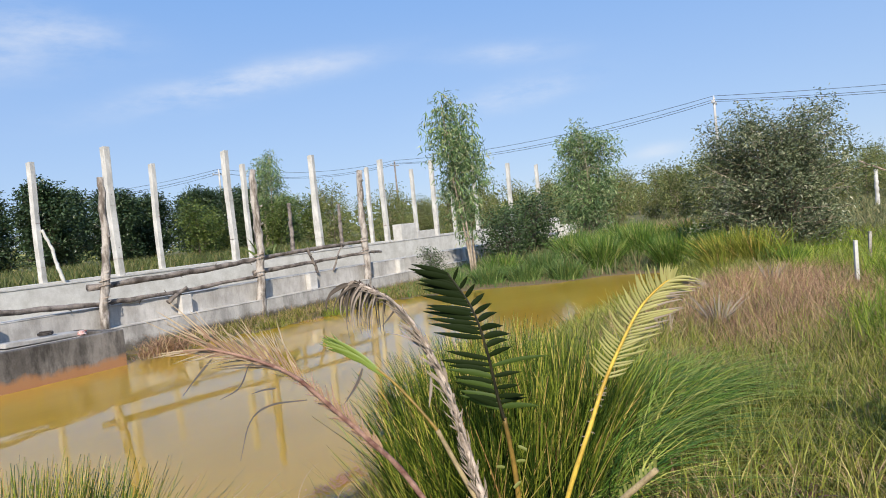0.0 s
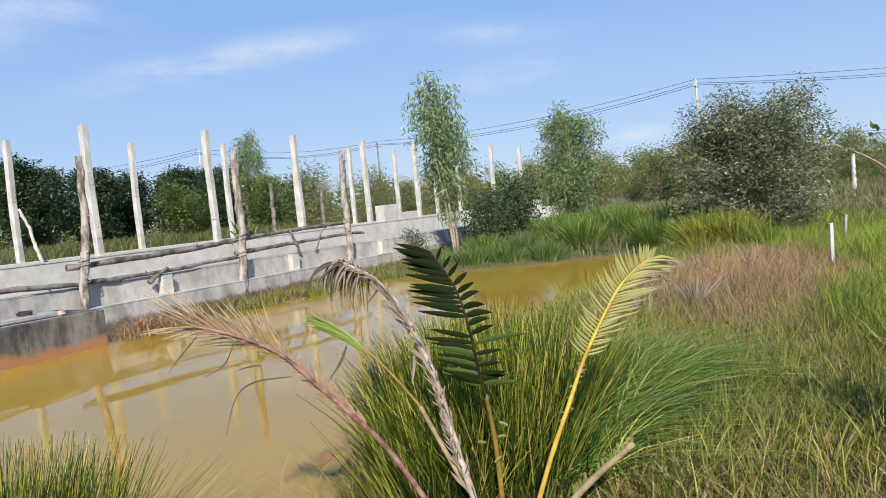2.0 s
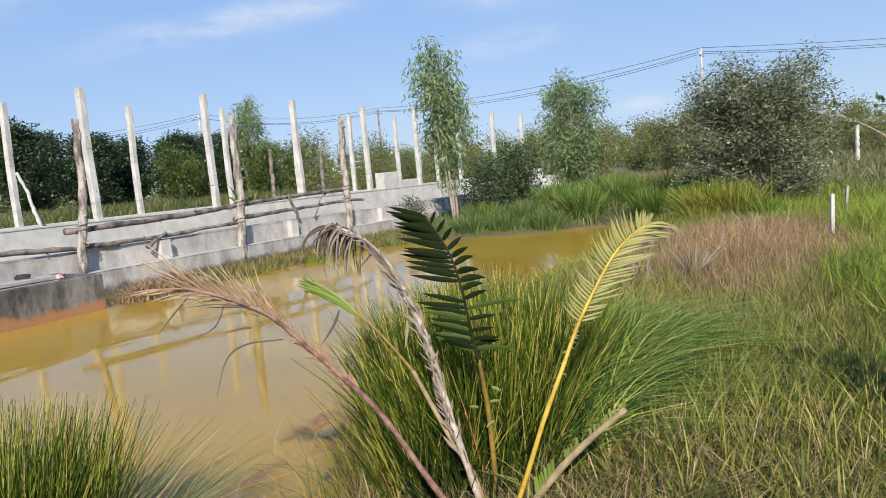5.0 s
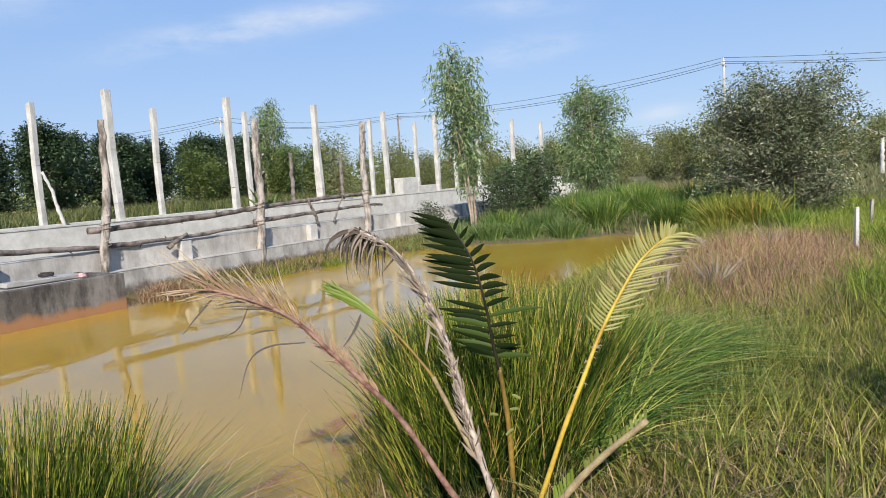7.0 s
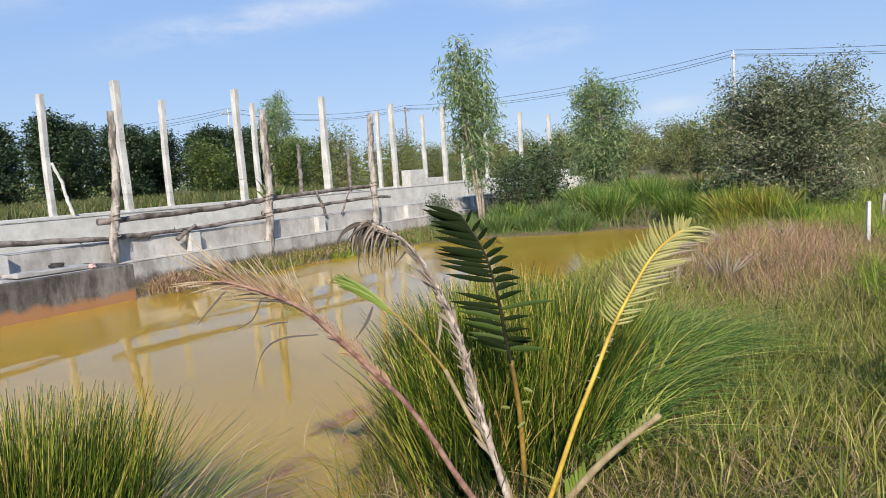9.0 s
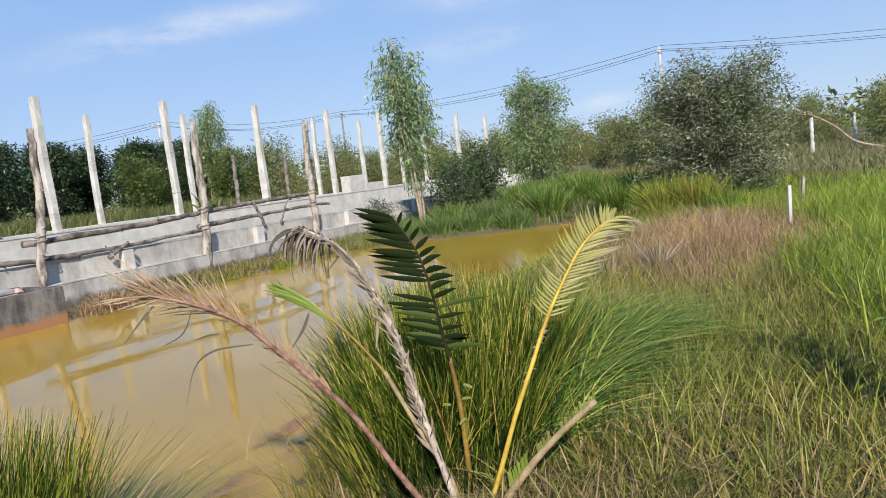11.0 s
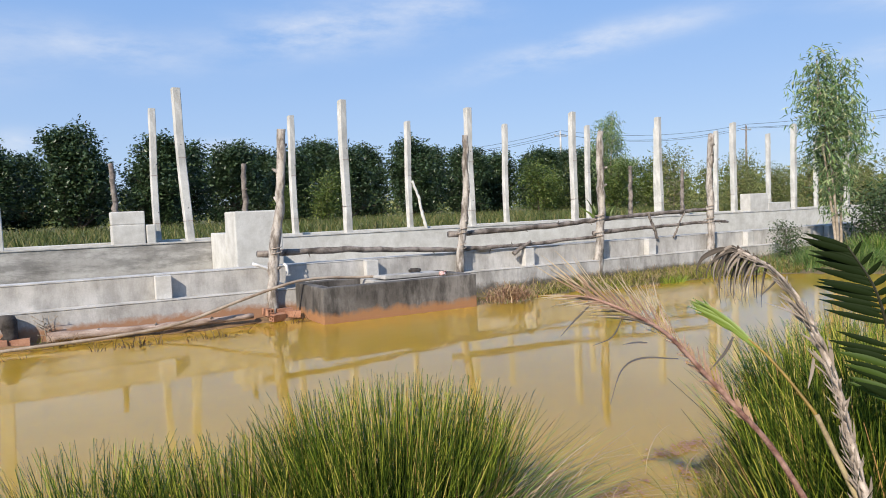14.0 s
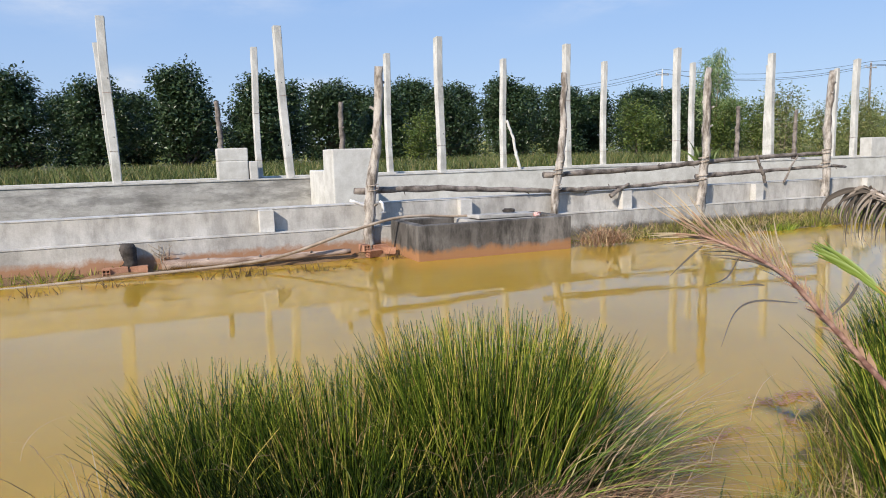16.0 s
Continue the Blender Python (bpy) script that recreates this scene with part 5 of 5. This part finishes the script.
# low leafy weeds along the foot of the wall
for x, y, r, h, m_, lab in ((-1.95, 8.28, 0.24, 0.22, M_GRASS, "low green weeds on the mud by the wall"), (-1.5, 8.26, 0.24, 0.20, M_GRASS, "low green weeds on the mud by the wall"), (-1.12, 8.24, 0.22, 0.22, M_GRASS, "low green weeds on the mud by the wall"), (-0.88, 8.05, 0.12, 0.09, M_BLUEGREEN, "low green weeds on the mud by the wall"),
                            (-0.05, 8.10, 0.12, 0.10, M_DEAD, "small brown weeds on the mud by the wall"), (0.28, 8.12, 0.10, 0.09, M_DEAD, "small brown weeds on the mud by the wall"), (-1.35, 7.9, 0.22, 0.07, M_DEAD, "small brown weeds on the mud by the wall"),
                            (6.55, 7.35, 0.22, 0.14, M_GRASS, "low green weeds on the bank by the wall"), (7.05, 7.55, 0.26, 0.2, M_GRASS, "low green weeds on the bank by the wall"), (7.6, 7.3, 0.22, 0.13, M_DEAD, "brown weeds on the bank by the wall"), (8.2, 7.4, 0.28, 0.2, M_LUSH, "low green weeds on the bank by the wall"), (9.0, 7.5, 0.3, 0.22, M_GRASS, "low green weeds on the bank by the wall"), (6.0, 7.55, 0.2, 0.1, M_DEAD, "brown weeds on the bank by the wall")):
    tussock("low_weeds", x, y, 170, r, r * 0.5, 0.0, h * 0.4, h, 0.014, m_, lab, 1.2, "weeds by the wall", "weeds")
dead = tree("dead_weed", "thin dry leafless weed by the wall", "weed", 0.5, 0.16, 0.1, 0.03, 0.1, 1, M_STRAW, M_BARK, 2, 22, 301, 0, 0.02, "", 1, 0.3, 0.016)
stand(dead, 0.03, 8.30, 0.95, 0)
stand(dead, 3.52, 8.28, 0.3, 80, -0.33, "small dry weed on the footing ledge")
remove_thing(dead)

# faded lily-like plants in the dead grass
for x, y, n_, s in ((5.60, 1.20, 34, 0.34), (5.25, 1.50, 16, 0.27), (7.8, 1.12, 22, 0.30), (4.7, 1.60, 12, 0.24)):
    z = float(ground_z(np.array([x]), np.array([y]))[0])
    t = thing("faded_lily", (x, y, z), "faded grey-green and red strap-leaved plant", "plant", "faded lilies")
    for q in range(n_):
        a = rng.uniform(0, 6.28)
        me = mesh_of("leaf", *blades(np.array([[0.04 * math.cos(a), 0.04 * math.sin(a), -0.02]]), np.array([s * rng.uniform(0.6, 1.1)]), np.array([0.022]), np.array([a]), np.array([rng.uniform(0.1, 0.75)]), 5))
        part("leaf", me, M_FADED, t)


# red-brown algae drifting at the shallow edge
for x, y, n_, sx, sy in ((2.62, 2.42, 130, 0.11, 0.035), (2.42, 2.16, 90, 0.05, 0.08), (2.0, 2.22, 80, 0.10, 0.03), (1.72, 2.06, 90, 0.12, 0.03)):
    t = thing("algae_mat", (x, y, 0.005), "thin red-brown algae flecks drifting on the shallow water", "algae", "algae mats", "stuff")
    c = np.stack([rng.normal(0, sx, n_), rng.normal(0, sy, n_), rng.uniform(0, 0.002, n_)], -1)
    a = rng.uniform(0, 6.28, n_)
    u = np.stack([np.cos(a), np.sin(a), a * 0], -1) * rng.uniform(0.006, 0.022, n_)[:, None]
    v = np.stack([-np.sin(a), np.cos(a), a * 0], -1) * rng.uniform(0.003, 0.009, n_)[:, None]
    part("flecks", mesh_of("flecks", np.stack([c - u, c + v, c + u, c - v], 1).reshape(-1, 3), np.arange(4 * n_).reshape(-1, 4)), M_ALGAE, t)
# sparse stems and a dead leaf heap on the near bank
tussock("sparse_rushes", -0.32, 2.72, 26, 0.22, 0.08, -0.3, 0.10, 0.34, 0.006, M_STRAW, "few sparse dry rush stems at the water's edge", 0.5)
heap = thing("dead_leaves", (2.46, 0.3, float(ground_z(np.array([2.46]), np.array([0.3]))[0])), "small heap of dead purple-brown leaves in the grass", "leaves", kind="stuff")
p = np.stack([rng.normal(0, 0.028, 26), rng.normal(0, 0.025, 26), rng.uniform(0.02, 0.05, 26)], -1)
part("leaf_heap", mesh_of("leaf_heap", *blades(p, rng.uniform(0.03, 0.07, 26), np.full(26, 0.014), rng.uniform(0, 6.28, 26), rng.uniform(0.8, 1.8, 26), 4)), leafy("dead_leaf", [(0.0, (0.07, 0.03, 0.03)), (1.0, (0.20, 0.11, 0.10))], 0.7, 0.1), heap)


# ---- young coconut palm ----
palm = thing("young_palm", (1.84, 1.0, 0.04), "young coconut palm with green, yellow and dead fronds", "palm")
PO = Vector((1.84, 1.0, 0.04))


AHEAD, ASIDE, UP = Vector((0.85, 0.53, 0)), Vector((-0.53, 0.85, 0)), Vector((0, 0, 1))


def stalk(pts, r0, r1, mat, label, rough=0.06, seed=0, name="frond"):
    """A tapering palm stalk through the points; returns the part and its line."""
    line = smooth_line([Vector(p) - PO for p in pts], 8)
    m_ = len(line)
    return part(name, tube_mesh(name, line, [r0 + (r1 - r0) * i / (m_ - 1) for i in range(m_)], 8, rough, seed), mat, palm, label), line


def along_line(line, f):
    k = min(int(f * (len(line) - 1)), len(line) - 2)
    return line[k].lerp(line[k + 1], f * (len(line) - 1) - k), (line[k + 1] - line[k]).normalized()


def leaflet(parent, q, angle, length, width, mat, droop=0.0, depth=0.0, blunt=False, dry=None, dry_from=3, label="", curl=0.0):
    """A folded strip that leaves q at an angle in the frond's plane (0: aside, 90: up); dry: material of its withered end."""
    a = radians(angle)
    d = (ASIDE * math.cos(a) + UP * math.sin(a) + AHEAD * depth).normalized()
    w = d.cross(AHEAD).normalized()
    segs = 6
    vs, fs = [], []
    for k in range(segs + 1):
        e = k / segs
        c = q + d * length * e + UP * (-droop * length * e * e) + w * (curl * length * math.sin(3.0 * e))
        hw = width * 0.5 * ((0.5, 0.9, 1.0, 1.0, 0.95, 0.9, 0.85) if blunt else (0.45, 0.85, 1.0, 0.95, 0.8, 0.5, 0.05))[k]
        vs += [tuple(c - w * hw + AHEAD * hw * 0.5), tuple(c), tuple(c + w * hw + AHEAD * hw * 0.5)]
    for k in range(segs):
        j = 3 * k
        fs += [(j, j + 1, j + 4, j + 3), (j + 1, j + 2, j + 5, j + 4)]
    me = mesh_of("leaflet", vs, fs, True)
    me.materials.append(mat)
    if dry:
        me.materials.append(dry)
        for k, pol in enumerate(me.polygons):
            pol.material_index = int(k // 2 >= dry_from)
    return part("leaflet", me, mat, parent, label)


rr = random.Random(71)
# dark upright frond on its orange-brown petiole; leaflet colours carry shade and light
petiole, _ = stalk([(1.84, 1.0, 0.04), (1.925, 1.035, 0.16), (1.937, 1.044, 0.432), (1.928, 1.059, 0.618)], 0.0115, 0.0068, M_STALK_O, "orange-brown palm petiole", 0.05, 70, "petiole")
for x, y, z, a in ((1.931, 1.023, 0.531, 20), (1.926, 1.030, 0.485, -10), (1.908, 1.063, 0.469, 200), (1.930, 1.024, 0.422, 150)):
    leaflet(petiole, Vector((x, y, z)) - PO, a + 180, 0.028, 0.010, M_FROND_C, 0.1, -0.2, True, label="pale torn leaf scrap")
dark, line = stalk([(1.928, 1.059, 0.610), (1.921, 1.071, 0.685), (1.91, 1.088, 0.836), (1.897, 1.118, 0.965), (1.878, 1.180, 1.078)], 0.0066, 0.0022, M_RACHIS, "upright green palm frond, shade put into its dark colour", 0.04, 71)
# shaded-copy leaflets; every second low one takes the lit copy
for k in range(31):
    g = 0.13 + 0.86 * k / 30
    if 0.47 < g < 0.55:
        continue
    q, d = along_line(line, g)
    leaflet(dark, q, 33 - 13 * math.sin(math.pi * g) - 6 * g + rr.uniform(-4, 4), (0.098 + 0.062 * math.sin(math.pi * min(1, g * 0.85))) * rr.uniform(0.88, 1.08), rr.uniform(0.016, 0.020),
            M_FROND_L if g < 0.36 and k % 2 == 0 else M_FROND_SHADE, 0.05, rr.uniform(-0.25, 0.1), curl=rr.uniform(-0.02, 0.03))
for g, a, ln, w in ((0.16, 172, 0.125, 0.018), (0.20, 168, 0.085, 0.015), (0.25, 170, 0.092, 0.016), (0.30, 164, 0.080, 0.014), (0.36, 170, 0.088, 0.015), (0.41, 167, 0.185, 0.015), (0.46, 160, 0.085, 0.017), (0.51, 152, 0.080, 0.021),
                    (0.56, 156, 0.090, 0.023), (0.61, 148, 0.085, 0.022), (0.66, 140, 0.078, 0.020), (0.71, 146, 0.068, 0.018), (0.76, 138, 0.062, 0.017), (0.82, 128, 0.058, 0.015), (0.88, 122, 0.052, 0.013), (0.94, 110, 0.050, 0.011)):
    q, d = along_line(line, g)
    leaflet(dark, q, a + rr.uniform(-4, 4), ln, w, M_FROND_L if g in (0.16, 0.41) else M_FROND_SHADE, 0.06 + (0.25 if 0.5 < g < 0.7 else 0), rr.uniform(-0.5, 0.1), curl=rr.uniform(-0.02, 0.02))

# yellowing frond, its leaflets withered grey at the tips
rr = random.Random(72)
yellow, line = stalk([(1.84, 1.0, 0.04), (1.88, 0.928, 0.212), (1.93, 0.857, 0.437), (1.985, 0.805, 0.594), (2.04, 0.773, 0.706), (2.095, 0.730, 0.813), (2.165, 0.682, 0.915), (2.225, 0.628, 0.975), (2.255, 0.598, 0.990)], 0.0094, 0.0022, M_STALK_Y, "yellowing palm frond with dry leaflet tips", 0.08, 72)
for k in range(44):
    g = k / 43
    f = 0.52 + 0.475 * g
    q, d = along_line(line, f)
    if rr.random() > 0.06:
        leaflet(yellow, q, 50 + 62 * g ** 2 + rr.uniform(-5, 5), (0.050 + 0.050 * math.sin(math.pi * (0.15 + 0.75 * g))) * (1 - 0.45 * max(0, g - 0.6) / 0.4) * rr.uniform(0.75, 1.1), 0.0068, M_FROND_Y, 0.0, rr.uniform(-0.35, 0.1), curl=0.05)
    if rr.random() > 0.06:
        leaflet(yellow, q, 165 + rr.uniform(-6, 5) + 18 * max(0, 0.25 - g) - 12 * g, (0.030 + 0.125 * math.sin(math.pi * min(0.78, 0.08 + 0.75 * g))) * rr.uniform(0.8, 1.1), 0.0066, M_FROND_Y, 0.05 + 0.75 * g * g, rr.uniform(-0.3, 0.2), False, M_FROND_D if g > 0.3 else None, rr.randint(3, 5), curl=-0.04)
for k in range(26):
    q, d = along_line(line, rr.uniform(0.26, 0.52))
    leaflet(yellow, q, rr.choice((20, 165)) + rr.uniform(-25, 25), rr.uniform(0.008, 0.022), 0.004, M_FROND_D, 0.2, -0.3)

# cut-off frond with its leaflets trimmed short
rr = random.Random(73)
stub, line = stalk([(1.82, 0.968, 0.083), (1.873, 0.845, 0.253), (1.891, 0.741, 0.377), (1.911, 0.596, 0.513)], 0.0135, 0.0085, M_STALK_T, "cut-off palm frond stub", 0.10, 73)
for f0, f1, n_, ln, m_ in ((0.78, 0.99, 9, 0.032, M_FROND_C), (0.58, 0.68, 6, 0.038, M_FROND_C), (0.28, 0.44, 8, 0.060, M_FROND_G)):
    for k in range(n_):
        q, d = along_line(line, f0 + (f1 - f0) * k / (n_ - 1))
        leaflet(stub, q, 86 + rr.uniform(-7, 7), ln * rr.uniform(0.75, 1.1), 0.0095, m_, 0.0, rr.uniform(-0.3, 0.3), True)

grey_line = smooth_line([(1.84, 1.0, 0.04), (1.86, 1.07, 0.22), (1.87, 1.15, 0.46), (1.875, 1.215, 0.70), (1.865, 1.30, 0.89), (1.85, 1.385, 1.00), (1.833, 1.495, 1.06)], 8)
drooping = part("frond", tube_mesh("frond", [q - PO for q in grey_line], [0.0135 - 0.00019 * i for i in range(49)], 7, 0.24, 74), M_STALK_GREY, palm, "dead grey drooping palm frond")


def dry_strip(points, width, mat, parent, label="", name="leaflet"):
    """A curled dry leaflet: a folded strip along a line, narrowing to its tip."""
    line = smooth_line([Vector(p) - PO for p in points], 5)
    vs, fs = [], []
    for k, c in enumerate(line):
        g = k / (len(line) - 1)
        hw = width * (0.5 + 0.5 * min(1, 4 * g)) * (1 - 0.85 * g * g)
        vs += [tuple(c + Vector((hw * 0.5, hw * 0.6, hw))), tuple(c), tuple(c + Vector((hw * 0.5, -hw * 0.6, -hw * 0.4)))]
    for k in range(len(line) - 1):
        fs += [(3 * k, 3 * k + 1, 3 * k + 4, 3 * k + 3), (3 * k + 1, 3 * k + 2, 3 * k + 5, 3 * k + 4)]
    return part(name, mesh_of(name, vs, fs, True), mat, parent, label)


rr = random.Random(740)
for i in range(46):
    g = rr.random()
    q = Vector((1.85, 1.385, 1.00)).lerp(Vector((1.833, 1.495, 1.06)), g ** 0.6)
    out = rr.uniform(0.03, 0.185) * (0.5 + 0.5 * g)
    drop = rr.uniform(0.06, 0.19) * (0.7 + 0.3 * g)
    sx = rr.uniform(-0.05, 0.04)
    dry_strip([q, q + Vector((sx * 0.3, out * 0.45, 0.018 - 0.1 * out)), q + Vector((sx * 0.8, out * 0.9, -drop * 0.28)), q + Vector((sx, out * 1.05, -drop * 0.75)), q + Vector((sx, out * rr.uniform(0.75, 1.0), -drop))], rr.uniform(0.0035, 0.0062), M_FROND_K if rr.random() < 0.6 else M_FROND_D, drooping)
# shaggy husk strips along the grey stalk
for i in range(95):
    k = rr.randint(12, 42)
    q = Vector(grey_line[k]) + Vector((-0.011, rr.uniform(-0.012, 0.012), 0))
    along = (Vector(grey_line[k + 1]) - Vector(grey_line[k - 1])).normalized()
    e = along * rr.uniform(0.03, 0.085) + Vector((rr.uniform(-0.02, 0.0), rr.uniform(-0.028, 0.028), rr.uniform(-0.02, 0.01)))
    dry_strip([q, q + e * 0.5 + Vector((-0.008, 0, 0.004)), q + e], rr.uniform(0.004, 0.009), M_FROND_D, drooping, "", "husk")

# second dead stalk beside it, sheathed in pale strips
rr = random.Random(75)
sheath, line = stalk([(1.85, 1.02, 0.10), (1.868, 1.09, 0.26), (1.878, 1.165, 0.47), (1.878, 1.225, 0.70), (1.862, 1.32, 0.90)], 0.011, 0.005, M_STALK_GREY, "dead grey sheathed palm frond", 0.2, 75)
for k in range(44):
    q, d = along_line(line, rr.uniform(0.25, 0.97))
    base_a = math.degrees(math.atan2(d.z, d.dot(ASIDE)))
    leaflet(sheath, q, base_a + rr.uniform(-24, 24), rr.uniform(0.05, 0.12), rr.uniform(0.006, 0.012), M_FROND_D, 0.05, rr.uniform(-0.3, 0.1), curl=rr.uniform(-0.06, 0.06))

# dead red-brown frond with hair-thin leaflets
rr = random.Random(76)
red, line = stalk([(1.84, 1.0, 0.04), (1.752, 1.112, 0.222), (1.66, 1.25, 0.510), (1.59, 1.32, 0.635), (1.53, 1.382, 0.735), (1.455, 1.44, 0.842), (1.39, 1.49, 0.898), (1.333, 1.542, 0.934), (1.29, 1.60, 0.958)], 0.0105, 0.0030, M_STALK_R, "dead red-brown feathery palm frond", 0.12, 76)
for k in range(190):
    g = (k // 2) / 94
    f = 0.32 + 0.675 * g
    q, d = along_line(line, min(f, 0.995))
    base_a = math.degrees(math.atan2(d.z, d.dot(ASIDE)))
    sgn = 1 if k % 2 else -1
    if rr.random() < 0.2:
        continue
    long_ = rr.uniform(0.035, 0.085) if g < 0.4 else rr.uniform(0.08, 0.21)
    leaflet(red, q, base_a + sgn * rr.uniform(6, 26) + (10 if sgn > 0 else 0), long_ * (1.0 if sgn > 0 else 0.75), rr.uniform(0.0024, 0.0050) * (1.5 if g < 0.35 else 1.0), M_FROND_R, rr.uniform(-0.05, 0.15), rr.uniform(-0.3, 0.3), False, M_STRIP if g > 0.4 else None, 3, curl=rr.uniform(-0.04, 0.04))
for pts, w, m_ in ((((1.445, 1.40, 0.785), (1.369, 1.465, 0.786), (1.311, 1.483, 0.757), (1.265, 1.481, 0.670)), 0.0036, M_FROND_K), (((1.412, 1.453, 0.873), (1.356, 1.523, 0.899), (1.298, 1.598, 0.901)), 0.0036, M_FROND_K),
                   (((1.401, 1.47, 0.825), (1.375, 1.49, 0.826), (1.351, 1.513, 0.821)), 0.0038, M_FROND_K), (((1.36, 1.52, 0.90), (1.334, 1.539, 0.841), (1.298, 1.579, 0.815)), 0.0032, M_FROND_K), (((1.30, 1.59, 0.93), (1.26, 1.62, 0.881), (1.233, 1.645, 0.840)), 0.0040, M_FROND_K)):
    dry_strip(pts, w, m_, red, "dry curled hanging leaflet", "hanging_leaflet")
dry_strip(((1.842, 1.391, 0.995), (1.847, 1.378, 0.970), (1.824, 1.415, 0.921)), 0.006, M_FROND_K, drooping, "dry curled hanging leaflet", "hanging_leaflet")
dry_strip(((1.867, 1.25, 0.832), (1.827, 1.316, 0.882), (1.79, 1.374, 0.909)), 0.006, M_FROND_D, drooping, "pale dry strip", "hanging_leaflet")
dry_strip(((1.848, 1.262, 0.753), (1.845, 1.268, 0.708), (1.84, 1.275, 0.663)), 0.009, M_FROND_D, drooping, "pale dry strip", "hanging_leaflet")

# tan stalk that carries a folded light-green leaf
rr = random.Random(78)
folded, _ = stalk([(1.84, 1.0, 0.04), (1.905, 1.09, 0.218), (1.865, 1.159, 0.391), (1.818, 1.236, 0.599)], 0.0105, 0.0072, M_STALK_T, "thin tan palm stalk with a folded leaf", 0.08, 77)
stem, line = stalk([(1.82, 1.232, 0.588), (1.826, 1.26, 0.616), (1.823, 1.341, 0.699), (1.821, 1.42, 0.764), (1.813, 1.507, 0.818)], 0.0062, 0.0030, M_STALK_O, "green midrib of a folded leaf", 0.04, 79, "midrib")
for k in range(20):
    g = k / 19
    q, d = along_line(line, 0.70 + 0.29 * g)
    tip = Vector((1.775, 1.643, 0.899)) - PO + ASIDE * (-0.050 * rr.random() * (1 - 0.5 * g)) + UP * rr.uniform(-0.022, 0.018)
    e = tip - q
    leaflet(stem, q, math.degrees(math.atan2(e.z, e.dot(ASIDE))) + (5 - 10 * (k % 2)), e.length * rr.uniform(0.86, 1.02), rr.uniform(0.010, 0.015), M_FROND_G, 0.0, e.dot(AHEAD) / max(e.length, 0.01) + rr.uniform(-0.06, 0.06), curl=0.05 - 0.10 * (k % 2))
dry_strip(((1.783, 1.48, 0.793), (1.769, 1.503, 0.739), (1.744, 1.542, 0.680)), 0.007, M_FROND_K, stem, "dry dark hanging strip", "hanging_leaflet")
